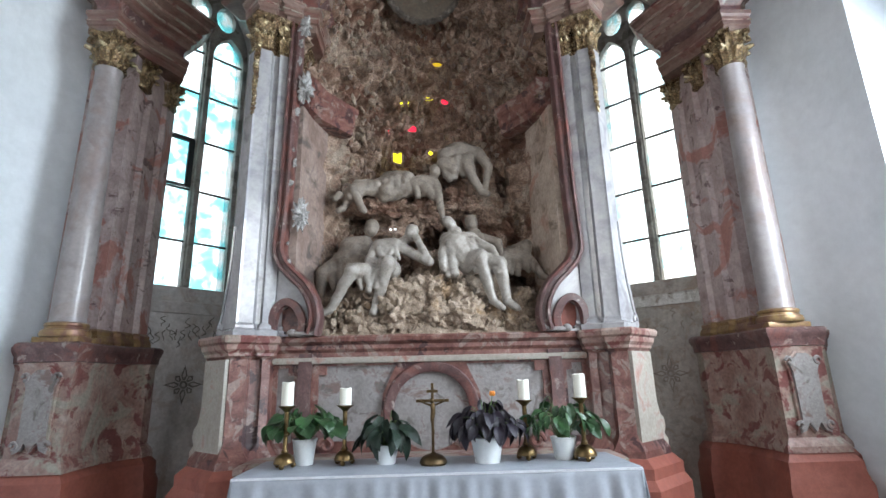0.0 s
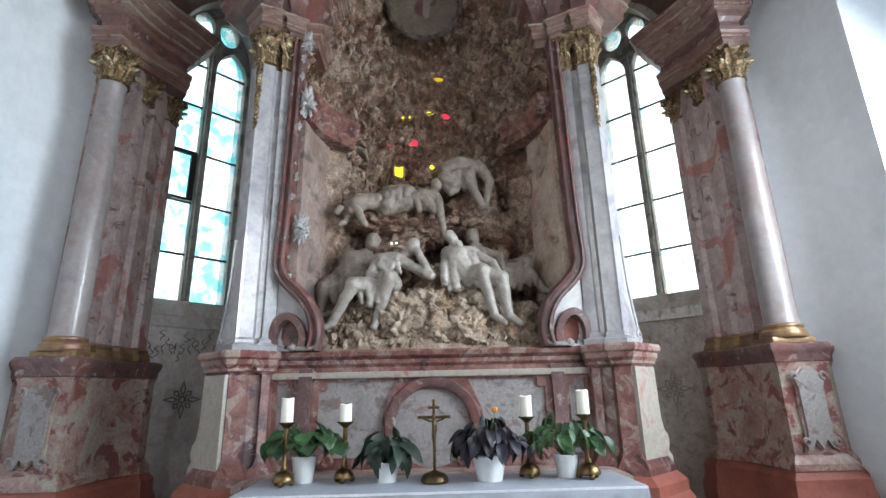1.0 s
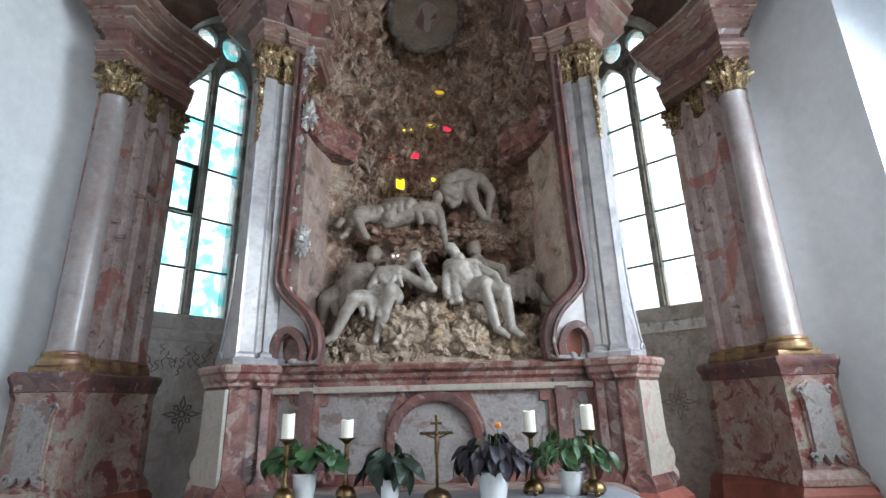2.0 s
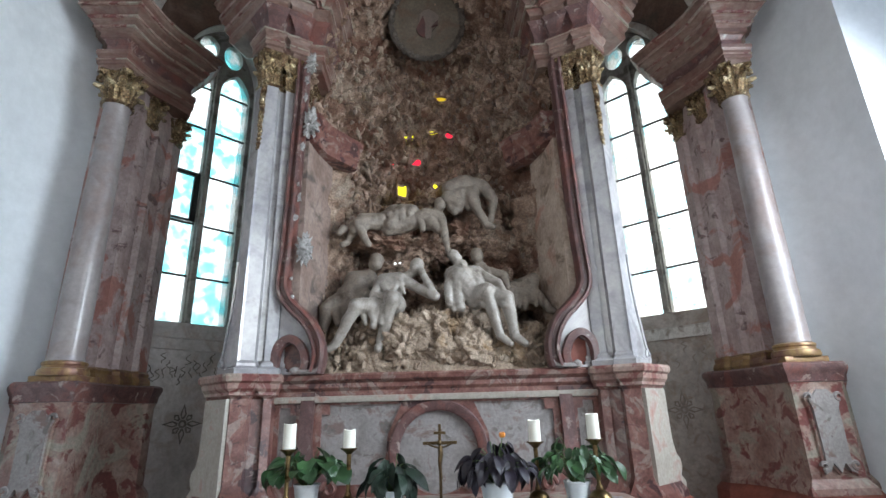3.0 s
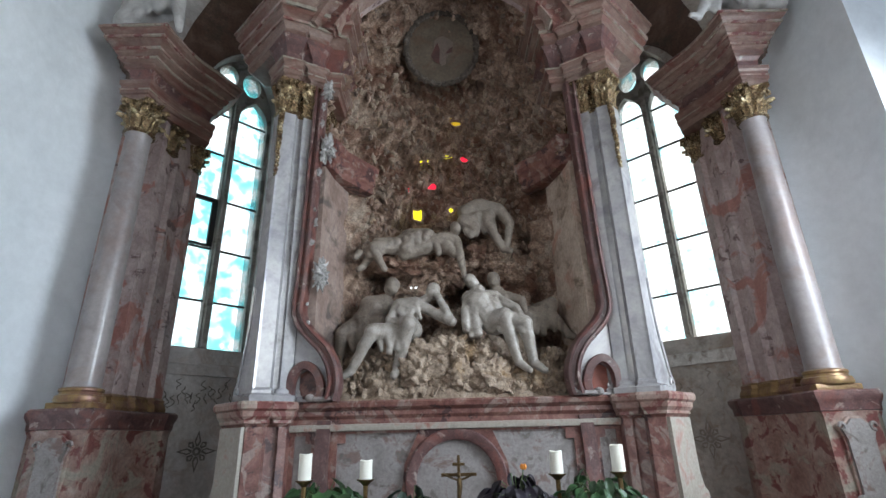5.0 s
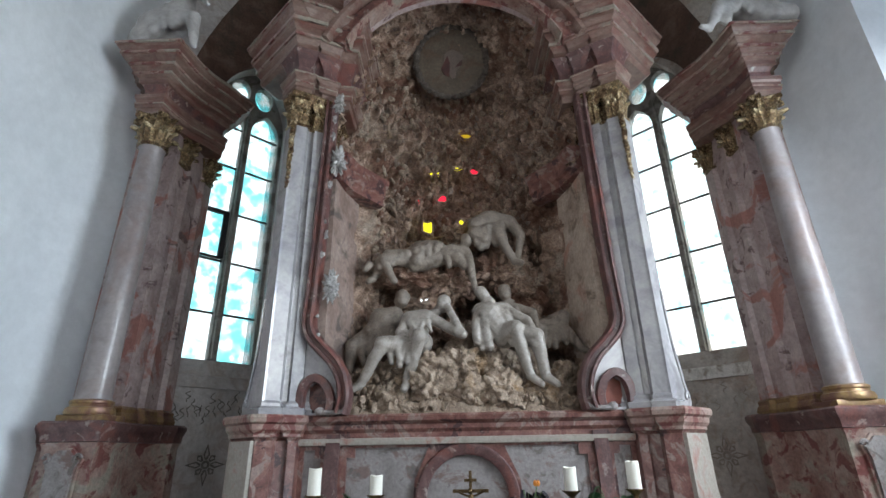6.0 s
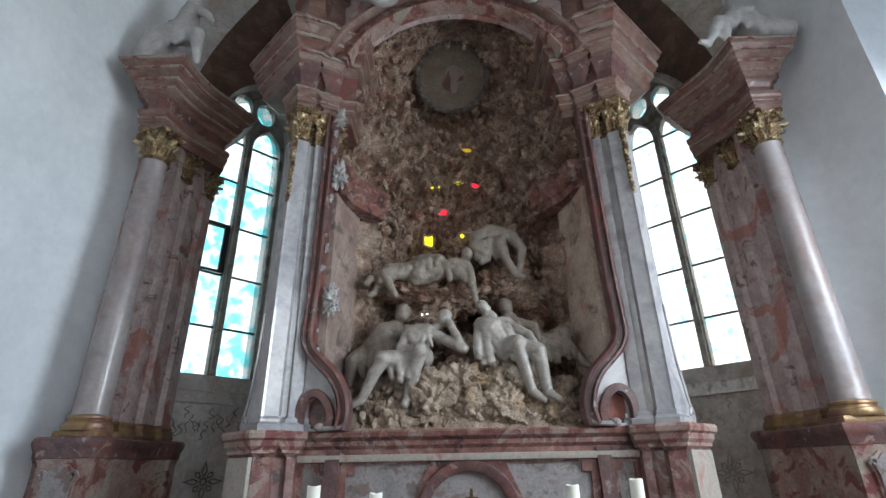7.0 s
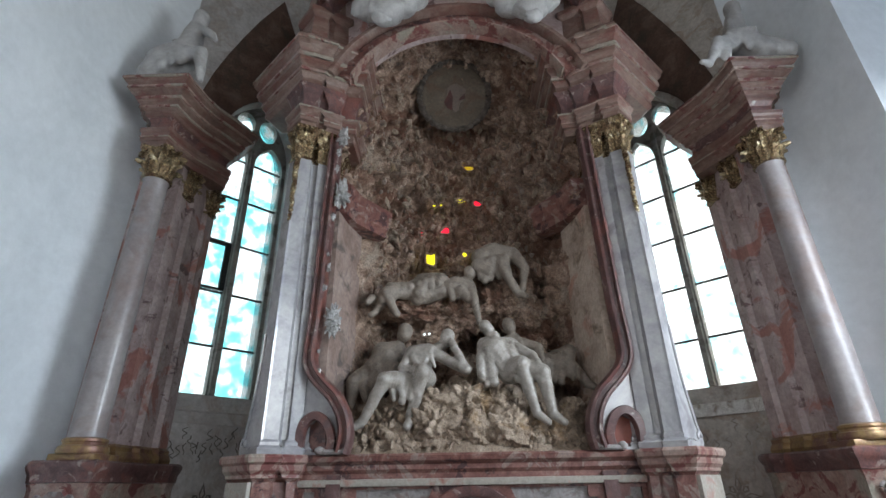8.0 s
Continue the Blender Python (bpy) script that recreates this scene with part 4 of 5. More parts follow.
band(bm, [Vector((0.325 * math.cos(a), 3.955, 1.325 + 0.325 * math.sin(a))) for a in np.linspace(-0.9, math.pi + 0.9, 50)], [(-0.04, -0.02), (-0.04, 0.014), (-0.028, 0.022), (0.03, 0.022), (0.04, 0.012), (0.04, -0.02)])
part("round_arch_band", bm, DARK_RED, retable, "dark red arched band")
bm = bmesh.new()
loft(bm, [(-1.22, 3.955), (1.22, 3.955), (1.22, 4.3), (-1.22, 4.3)], [(0.0, 1.72), (0.012, 1.73), (0.012, 1.765), (0.035, 1.79), (0.035, 1.82), (0.075, 1.845), (0.085, 1.875), (0.07, 1.89)])
part("predella_cornice", bm, RED, retable, "long red moulded cornice", angle=25)
bm = bmesh.new()
loft(bm, [(-1.21, 3.94), (1.21, 3.94), (1.21, 4.0), (-1.21, 4.0)], [(0.0, 1.682), (0.015, 1.685), (0.022, 1.71), (0.022, 1.728), (0.0, 1.73)])
part("predella_fillet", bm, PALE, retable, "narrow pale fillet")
bm = bmesh.new()
loft(bm, [(-1.25, 3.5), (1.25, 3.5), (1.25, 4.2), (-1.25, 4.2)], [(0.0, 0.16), (0.0, 0.96), (0.03, 0.98), (0.03, 1.02), (0.0, 1.04)])
part("predella_ledge", bm, PINK, retable, "reddish stone ledge behind the altar table")
for s in (1, -1):
    # bracket strips with a rolled foot
    bm = bmesh.new()
    band(bm, spline([(s * 0.955, 3.95, 1.76), (s * 0.965, 3.95, 1.5), (s * 0.96, 3.94, 1.35), (s * 0.93, 3.93, 1.24), (s * 0.86, 3.92, 1.17), (s * 0.80, 3.92, 1.12)], 5), [(-0.05, -0.02), (-0.05, 0.03), (0.05, 0.03), (0.05, -0.02)])
    part("bracket_strip", bm, DARK_RED, retable, angle=30)
    bm = bmesh.new()
    tube(bm, spline([(s * (0.775 + (0.055 - 0.005 * k) * math.cos(0.9 * k)), 3.90, 1.10 + (0.055 - 0.005 * k) * math.sin(0.9 * k)) for k in range(9)], 3), 0.02, 7)
    part("bracket_scroll", bm, RED, retable)

# the arch over the niche and the gable wall above it
R0, ZC, YA = 1.106, 4.885, 3.80
bm = bmesh.new()
a0 = math.asin((5.30 - ZC) / R0)
outline = [(R0 * math.cos(a), ZC + R0 * math.sin(a)) for a in np.linspace(a0, math.pi - a0, 40)]
plate(bm, [(-1.32, 5.30)] + outline[::-1] + [(1.32, 5.30), (1.32, 7.4), (0.7, 7.9), (-0.7, 7.9), (-1.32, 7.4)], [], upright(0, YA + 0.10), 0.08)
part("gable_wall", bm, BROWN, retable, "pinkish brown wall above the arch", smooth=False)
for r, w, d, mt in ((1.118, 0.025, 0.15, PINK), (1.20, 0.135, 0.11, RED), (1.305, 0.08, 0.19, ENTAB)):
    bm = bmesh.new()
    b0 = math.asin((5.32 - ZC) / r)
    band(bm, [Vector((r * math.cos(a), YA + 0.10, ZC + r * math.sin(a))) for a in np.linspace(b0, math.pi - b0, 48)], [(-w / 2, -0.02), (-w / 2, d * 0.8), (-w / 4, d), (w / 4, d), (w / 2, d * 0.75), (w / 2, -0.02)])
    part("arch_band", bm, mt, retable, "curved moulding of the niche arch")
for s in (1, -1):
    bm = bmesh.new()
    band(bm, spline([(s * 1.36, 3.78, 6.2), (s * 1.22, 3.76, 6.42), (s * 0.98, 3.74, 6.55), (s * 0.62, 3.74, 6.62), (s * 0.4, 3.74, 6.8)], 6), [(a * s, o) for a, o in moulding_profile(0.2, 0.16)])
    part("gable_scroll", bm, DARK_RED, retable, "curved gable moulding")


# ---- clouds and angels ----
def cloud(at, spots):
    bm = bmesh.new()
    for x, y, z, r in spots:
        blob(bm, (at[0] + x, at[1] + y, at[2] + z), r, (1.15, 0.8, 0.9), 3, 0.25)
    ob = single("stucco_cloud", bm, WHITE_STUCCO, "white stucco cloud hanging over the niche arch", "stucco cloud", "stucco clouds")
    return ob


cloud((-0.70, 3.60, 5.98), [(0, 0, 0, 0.17), (-0.16, 0.03, 0.08, 0.16), (0.15, 0.02, 0.10, 0.15), (0.03, 0.05, 0.26, 0.22), (-0.02, -0.02, -0.12, 0.09), (0.28, 0.05, 0.2, 0.12)])
cloud((0.74, 3.60, 5.95), [(0, 0, 0, 0.15), (-0.17, 0.03, 0.12, 0.17), (0.15, 0.02, 0.12, 0.14), (0.0, 0.05, 0.28, 0.22), (0.02, -0.02, -0.13, 0.08), (-0.3, 0.05, 0.22, 0.10)])


CREASES = {}
for size in (0.11, 0.035):
    tx = bpy.data.textures.new("creases", "CLOUDS")
    tx.noise_scale, tx.noise_depth = size, 2
    CREASES[size] = tx


def statue(limbs, material, label, voxel=0.008):
    """Plain joined limbs and folds: rows of start, end, radius there."""
    bm = bmesh.new()
    for (a, b, r0, r1) in limbs:
        a, b = Vector(a), Vector(b)
        n = max(2, int((b - a).length / (0.5 * min(r0, r1))) + 1)
        for k in range(n + 1):
            t = k / n
            blob(bm, a.lerp(b, t), r0 + (r1 - r0) * t, (1, 1, 1), 2)
    ob = single("statue", bm, material, label, "statue")
    rm = ob.modifiers.new("join", "REMESH")
    rm.mode, rm.voxel_size, rm.use_smooth_shade = "VOXEL", voxel, True
    sm = ob.modifiers.new("soften", "SMOOTH")
    sm.factor, sm.iterations = 0.5, 3
    for size, push in ((0.11, 0.018), (0.035, 0.004)):
        dm = ob.modifiers.new("worn", "DISPLACE")
        dm.texture = CREASES[size]
        dm.texture_coords, dm.strength, dm.mid_level = "GLOBAL", push, 0.5
    return ob


def folds(a, b, n, r, drop, seed):
    """Hanging cloth as a fan of soft ridges between a and b."""
    rng = random.Random(seed)
    a, b = Vector(a), Vector(b)
    out = []
    for k in range(n):
        p = a.lerp(b, (k + rng.uniform(-0.3, 0.3)) / max(1, n - 1))
        q = p + Vector((rng.uniform(-0.04, 0.04), rng.uniform(-0.03, 0.01), -drop * rng.uniform(0.6, 1.0)))
        out.append((p, q, r * rng.uniform(0.8, 1.2), r * rng.uniform(0.5, 0.9)))
    return out


def shifted(limbs, by):
    by = Vector(by)
    return [(Vector(a) + by, Vector(b) + by, r0, r1) for a, b, r0, r1 in limbs]


# seated, head on hand
statue([((-0.145, 4.16, 2.80), (-0.155, 4.16, 2.765), 0.062, 0.058), ((-0.20, 4.18, 2.73), (-0.25, 4.2, 2.70), 0.042, 0.05), ((-0.30, 4.2, 2.67), (-0.42, 4.2, 2.655), 0.085, 0.09),
        ((-0.37, 4.2, 2.62), (-0.37, 4.2, 2.50), 0.105, 0.09), ((-0.40, 4.2, 2.47), (-0.33, 4.18, 2.46), 0.10, 0.09), ((-0.42, 4.15, 2.45), (-0.64, 4.02, 2.425), 0.085, 0.065),
        ((-0.64, 4.02, 2.42), (-0.80, 4.06, 2.13), 0.06, 0.036), ((-0.80, 4.06, 2.12), (-0.87, 4.03, 2.075), 0.038, 0.026), ((-0.36, 4.12, 2.49), (-0.345, 4.02, 2.48), 0.085, 0.07),
        ((-0.345, 4.02, 2.47), (-0.44, 4.10, 2.16), 0.062, 0.04), ((-0.44, 4.10, 2.14), (-0.46, 4.02, 2.08), 0.04, 0.03), ((-0.27, 4.18, 2.67), (0.0, 4.10, 2.51), 0.05, 0.042),
        ((0.0, 4.10, 2.51), (-0.115, 4.12, 2.74), 0.04, 0.030), ((-0.45, 4.18, 2.66), (-0.51, 4.12, 2.53), 0.05, 0.042), ((-0.51, 4.12, 2.53), (-0.35, 4.08, 2.50), 0.040, 0.03)]
       + folds((-0.58, 4.06, 2.40), (-0.36, 4.06, 2.42), 5, 0.035, 0.16, 1) + folds((-0.44, 4.12, 2.62), (-0.28, 4.12, 2.62), 5, 0.028, 0.1, 2), STATUE, "pale grey stucco statue, seated with head on hand")
# Rear and ledge statues wear the darker stucco, with shade painted in.
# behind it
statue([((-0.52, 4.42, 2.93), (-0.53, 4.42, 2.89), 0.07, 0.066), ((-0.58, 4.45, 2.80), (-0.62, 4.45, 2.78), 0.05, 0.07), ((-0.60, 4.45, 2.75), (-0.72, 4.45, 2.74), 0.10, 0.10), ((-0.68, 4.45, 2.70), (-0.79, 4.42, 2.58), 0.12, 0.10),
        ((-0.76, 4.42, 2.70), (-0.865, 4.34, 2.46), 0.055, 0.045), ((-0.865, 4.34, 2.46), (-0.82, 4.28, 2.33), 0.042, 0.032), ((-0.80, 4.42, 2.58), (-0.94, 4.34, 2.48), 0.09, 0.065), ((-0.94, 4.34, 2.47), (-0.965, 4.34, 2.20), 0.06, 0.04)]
       + folds((-0.78, 4.36, 2.58), (-0.60, 4.36, 2.60), 5, 0.05, 0.2, 3), SHADED_STATUE, "grey stucco statue leaning on the grotto rock")
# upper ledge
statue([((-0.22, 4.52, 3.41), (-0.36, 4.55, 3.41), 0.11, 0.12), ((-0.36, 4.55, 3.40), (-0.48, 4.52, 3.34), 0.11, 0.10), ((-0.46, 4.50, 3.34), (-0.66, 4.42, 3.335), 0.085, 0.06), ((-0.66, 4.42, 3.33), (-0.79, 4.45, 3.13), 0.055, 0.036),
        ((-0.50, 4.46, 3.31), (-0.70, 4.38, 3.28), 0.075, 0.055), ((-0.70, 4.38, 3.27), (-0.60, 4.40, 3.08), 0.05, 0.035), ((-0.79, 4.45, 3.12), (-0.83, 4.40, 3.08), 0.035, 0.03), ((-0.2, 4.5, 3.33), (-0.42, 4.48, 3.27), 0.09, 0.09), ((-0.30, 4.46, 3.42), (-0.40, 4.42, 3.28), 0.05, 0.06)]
       + folds((-0.82, 4.40, 3.24), (-0.22, 4.44, 3.42), 10, 0.048, 0.07, 4), SHADED_STATUE, "grey stucco statue stretched out on the upper ledge")
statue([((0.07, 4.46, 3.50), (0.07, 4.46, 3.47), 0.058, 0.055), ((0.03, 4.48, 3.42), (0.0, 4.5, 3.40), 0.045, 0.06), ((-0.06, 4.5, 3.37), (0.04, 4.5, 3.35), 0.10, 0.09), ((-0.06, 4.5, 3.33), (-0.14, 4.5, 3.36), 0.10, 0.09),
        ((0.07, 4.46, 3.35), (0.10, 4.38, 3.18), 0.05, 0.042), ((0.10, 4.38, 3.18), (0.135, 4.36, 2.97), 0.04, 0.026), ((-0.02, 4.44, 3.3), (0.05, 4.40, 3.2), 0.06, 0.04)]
       + folds((-0.12, 4.44, 3.36), (0.04, 4.44, 3.34), 4, 0.035, 0.14, 5), SHADED_STATUE, "grey stucco statue reaching down from the ledge")
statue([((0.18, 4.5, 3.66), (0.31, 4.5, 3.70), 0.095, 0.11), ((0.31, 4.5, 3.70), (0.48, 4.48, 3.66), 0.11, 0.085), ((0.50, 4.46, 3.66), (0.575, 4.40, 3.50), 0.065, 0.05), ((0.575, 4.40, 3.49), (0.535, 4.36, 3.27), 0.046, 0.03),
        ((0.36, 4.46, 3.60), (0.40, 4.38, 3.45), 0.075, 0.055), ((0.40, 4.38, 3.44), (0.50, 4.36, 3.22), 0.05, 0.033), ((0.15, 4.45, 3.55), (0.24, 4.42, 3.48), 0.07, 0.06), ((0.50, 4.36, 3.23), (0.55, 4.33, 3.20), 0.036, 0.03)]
       + folds((0.14, 4.44, 3.58), (0.40, 4.42, 3.62), 7, 0.042, 0.22, 6), SHADED_STATUE, "grey stucco statue crouching on the upper ledge")
# right group
statue([((0.165, 4.14, 2.875), (0.19, 4.15, 2.845), 0.055, 0.052), ((0.20, 4.15, 2.81), (0.23, 4.15, 2.78), 0.04, 0.055), ((0.16, 4.16, 2.71), (0.36, 4.15, 2.70), 0.075, 0.08), ((0.22, 4.15, 2.66), (0.30, 4.13, 2.54), 0.13, 0.11), ((0.34, 4.14, 2.66), (0.38, 4.12, 2.54), 0.09, 0.08),
        ((0.34, 4.12, 2.49), (0.42, 4.0, 2.525), 0.10, 0.07), ((0.42, 4.0, 2.52), (0.512, 4.04, 2.17), 0.062, 0.036), ((0.512, 4.04, 2.16), (0.585, 3.99, 2.09), 0.036, 0.026), ((0.36, 4.10, 2.52), (0.575, 3.99, 2.46), 0.095, 0.066),
        ((0.578, 3.99, 2.44), (0.63, 4.03, 2.155), 0.060, 0.036), ((0.63, 4.03, 2.15), (0.70, 3.98, 2.09), 0.036, 0.026), ((0.16, 4.16, 2.72), (0.12, 4.10, 2.60), 0.05, 0.044), ((0.12, 4.10, 2.60), (0.11, 4.06, 2.44), 0.044, 0.034),
        ((0.38, 4.13, 2.70), (0.52, 4.06, 2.60), 0.05, 0.042), ((0.52, 4.06, 2.60), (0.545, 4.0, 2.54), 0.042, 0.03)]
       + folds((0.14, 4.10, 2.62), (0.20, 4.08, 2.60), 4, 0.045, 0.30, 7) + folds((0.36, 4.05, 2.52), (0.56, 3.98, 2.50), 5, 0.04, 0.13, 8), STATUE, "pale grey stucco statue, seated with outstretched legs")
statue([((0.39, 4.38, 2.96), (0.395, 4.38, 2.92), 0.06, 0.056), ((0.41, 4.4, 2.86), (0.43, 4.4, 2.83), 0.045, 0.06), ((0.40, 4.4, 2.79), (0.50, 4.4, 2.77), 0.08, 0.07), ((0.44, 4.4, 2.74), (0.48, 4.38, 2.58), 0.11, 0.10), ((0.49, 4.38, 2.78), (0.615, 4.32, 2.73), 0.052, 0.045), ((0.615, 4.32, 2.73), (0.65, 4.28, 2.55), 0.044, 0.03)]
       + folds((0.46, 4.32, 2.62), (0.62, 4.30, 2.56), 4, 0.04, 0.18, 9), SHADED_STATUE, "grey stucco statue leaning behind another")
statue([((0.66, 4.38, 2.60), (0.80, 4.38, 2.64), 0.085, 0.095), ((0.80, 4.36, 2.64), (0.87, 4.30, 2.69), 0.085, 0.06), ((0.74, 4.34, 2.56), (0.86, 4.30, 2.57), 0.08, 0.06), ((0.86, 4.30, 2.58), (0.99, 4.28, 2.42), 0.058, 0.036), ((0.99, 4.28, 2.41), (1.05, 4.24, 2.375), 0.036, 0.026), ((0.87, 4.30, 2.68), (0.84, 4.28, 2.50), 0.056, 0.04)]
       + folds((0.66, 4.30, 2.6), (0.82, 4.30, 2.56), 5, 0.04, 0.16, 10), SHADED_STATUE, "grey stucco statue lying on the grotto rock")
# angels on the side entablatures
statue(shifted([((-2.76, 3.95, 6.62), (-2.77, 3.95, 6.56), 0.09, 0.085), ((-2.79, 3.95, 6.45), (-2.82, 3.95, 6.15), 0.09, 0.14), ((-2.84, 3.95, 6.05), (-3.02, 3.95, 5.92), 0.17, 0.20), ((-3.02, 3.95, 5.88), (-3.10, 3.9, 5.75), 0.18, 0.14), ((-2.76, 3.9, 5.98), (-2.56, 3.78, 5.90), 0.10, 0.07),
        ((-2.56, 3.78, 5.88), (-2.50, 3.78, 5.55), 0.07, 0.04), ((-2.74, 3.92, 6.42), (-2.55, 3.85, 6.25), 0.055, 0.045), ((-2.55, 3.85, 6.25), (-2.44, 3.78, 6.08), 0.045, 0.03), ((-2.9, 4.05, 6.3), (-3.05, 4.1, 6.15), 0.05, 0.04), ((-2.9, 4.05, 6.35), (-3.12, 4.1, 6.45), 0.05, 0.03)]
       + folds((-3.1, 3.85, 5.95), (-2.7, 3.82, 5.98), 6, 0.06, 0.2, 12), (-0.02, 0, -0.22)), WHITE_STUCCO, "white stucco angel seated on a cornice", 0.02)
statue(shifted([((3.0, 3.95, 6.52), (3.0, 3.95, 6.46), 0.09, 0.085), ((2.98, 3.95, 6.36), (2.93, 3.95, 6.1), 0.09, 0.13), ((2.93, 3.95, 6.0), (3.08, 3.9, 5.83), 0.15, 0.17), ((3.08, 3.88, 5.80), (3.28, 3.82, 5.76), 0.15, 0.10), ((2.86, 3.9, 5.95), (2.60, 3.78, 5.84), 0.10, 0.07), ((2.60, 3.78, 5.82), (2.44, 3.75, 5.55), 0.065, 0.04),
        ((2.44, 3.75, 5.54), (2.34, 3.70, 5.52), 0.04, 0.03), ((2.9, 3.92, 6.25), (2.78, 3.82, 6.02), 0.055, 0.045), ((2.78, 3.82, 6.02), (2.98, 3.74, 5.98), 0.045, 0.03), ((2.7, 3.85, 5.9), (2.62, 3.75, 5.62), 0.08, 0.05), ((3.05, 4.05, 6.3), (3.22, 4.1, 6.15), 0.05, 0.04)]
       + folds((2.75, 3.8, 5.95), (3.15, 3.78, 5.85), 6, 0.05, 0.16, 13), (-0.02, 0, -0.24)), WHITE_STUCCO, "white stucco angel reclining on a cornice", 0.02)


# ---- grotto ----
grotto = thing("grotto_niche", (0, 4.6, 1.885), "dark rock grotto niche of tufa, shells and slag", "grotto")


def rocky(p, amp):
    q = p * 2.3
    a = noise.fractal(q, 0.9, 2.1, 3, noise_basis="PERLIN_ORIGINAL")
    b = noise.fractal(Vector((p.x * 9, p.y * 9, p.z * 7)), 0.8, 2.0, 3, noise_basis="PERLIN_ORIGINAL")
    c = noise.voronoi(Vector((p.x * 6.5, p.y * 6.5, p.z * 5.2)) + noise.noise_vector(p * 7) * 0.5)[0]
    d = noise.voronoi(Vector((p.x * 17, p.y * 17, p.z * 14)))[0]
    return amp * (0.95 * a + 0.30 * b + 1.0 * (0.45 - c[0]) + 0.18 * (0.45 - d[0]))


def niche_point(a, z):
    """Half-round plan that closes into a dome at the top."""
    base = 5.0
    k = 1.0
    if z > base:
        t = min(1.0, (z - base) / 1.45)
        k = math.cos(t * math.pi / 2) ** 0.6
    return Vector((1.14 * k * math.cos(a), 3.98 + 1.14 * k * math.sin(a), z))


NA, NZ = 260, 420
bm = bmesh.new()
rows = []
for j in range(NZ + 1):
    z = 1.88 + 4.56 * j / NZ
    row = []
    for i in range(NA + 1):
        a = 0.06 + (math.pi - 0.12) * i / NA
        p = niche_point(a, z)
        inward = Vector((-math.cos(a), -math.sin(a), 0))
        flat = min(1.0, abs(math.cos(a)) ** 4 * 1.3) if z < 3.9 else 0.0
        row.append(bm.verts.new(p + inward * max(-0.05, rocky(p, 0.22) * (1 - 0.8 * flat) + 0.03)))
    rows.append(row)
for a, b in zip(rows, rows[1:]):
    for i in range(NA):
        bm.faces.new((a[i], a[i + 1], b[i + 1], b[i]))
rock = part("rock_wall", bm, ROCK, grotto, "rough brown tufa wall")
rock.modifiers.new("thick", "SOLIDIFY").thickness = 0.06

# smooth rendered side panels, with broken cornice pieces
for s in (1, -1):
    pts = [(1.17, 3.96), (1.17, 4.2), (1.07, 4.52), (0.97, 4.48), (1.05, 4.2), (1.08, 3.96)]
    bm = bmesh.new()
    loft(bm, side(pts, s), [(0, 1.885), (0, 3.90)])
    # Right panel brighter than the left: the lit side is partly painted in.
    part("side_panel", bm, RENDER if s > 0 else NICHE, grotto, "cream rendered side panel with brightened colour" if s > 0 else "pinkish brown rendered side panel", angle=30)
    bm = bmesh.new()
    loft(bm, side([(1.16, 4.02), (1.16, 4.3), (0.82, 4.64), (0.74, 4.54), (0.97, 4.22), (1.03, 4.02)], s), [(-0.03, 3.90), (0.0, 3.91), (0.0, 3.98), (0.015, 4.0), (0.015, 4.08), (0.04, 4.12), (0.045, 4.19), (0.0, 4.22)])
    part("cornice_fragment", bm, RED, grotto, "broken red cornice fragment", angle=25)

# rock mound under the statues
bm = bmesh.new()
GX, GY = 150, 60
rows = []
for j in range(GY + 1):
    y = 4.0 + 0.85 * j / GY
    row = []
    for i in range(GX + 1):
        x = -0.98 + 1.96 * i / GX
        t = j / GY
        top = 2.05 + 0.42 * min(1, t * 1.7) + 0.20 * math.exp(-((x - 0.05) / 0.32) ** 2) * min(1, t * 2.5) - 0.10 * (abs(x) > 0.6)
        p = Vector((x, y, top))
        front = min(1.0, t * 6)
        top += rocky(Vector((x, y * 1.2, 0.5)), 0.13)
        row.append(bm.verts.new((x + 0.02 * noise.noise(p * 11), y - 0.05 * abs(noise.noise(p * 6)) * (1 - t), 1.888 + (max(1.93, top) - 1.888) * front ** 0.6)))
    rows.append(row)
for a, b in zip(rows, rows[1:]):
    for i in range(GX):
        bm.faces.new((a[i], a[i + 1], b[i + 1], b[i]))
part("rock_mound", bm, PALE_ROCK, grotto, "pale craggy rock mound")

# boulders and lumps of the mound, ledge under the upper statues
rng = random.Random(21)


def crag(at, r, squash, material, rough=0.7, sub=5):
    bm = bmesh.new()
    g = bmesh.ops.create_icosphere(bm, subdivisions=sub, radius=1)
    for v in g["verts"]:
        n = v.co.copy()
        w = Vector((n.x * squash[0], n.y * squash[1], n.z * squash[2])) * r + Vector(at)
        k = 1 + rough * (0.5 * noise.fractal(w * 6, 0.9, 2, 3, noise_basis="PERLIN_ORIGINAL") + 0.7 * (0.4 - noise.voronoi(w * 12)[0][0]) + 0.45 * (0.4 - noise.voronoi(w * 30)[0][0]))
        v.co = Vector(at) + Vector((n.x * squash[0], n.y * squash[1], n.z * squash[2])) * r * k
    return part("boulder", bm, material, grotto)


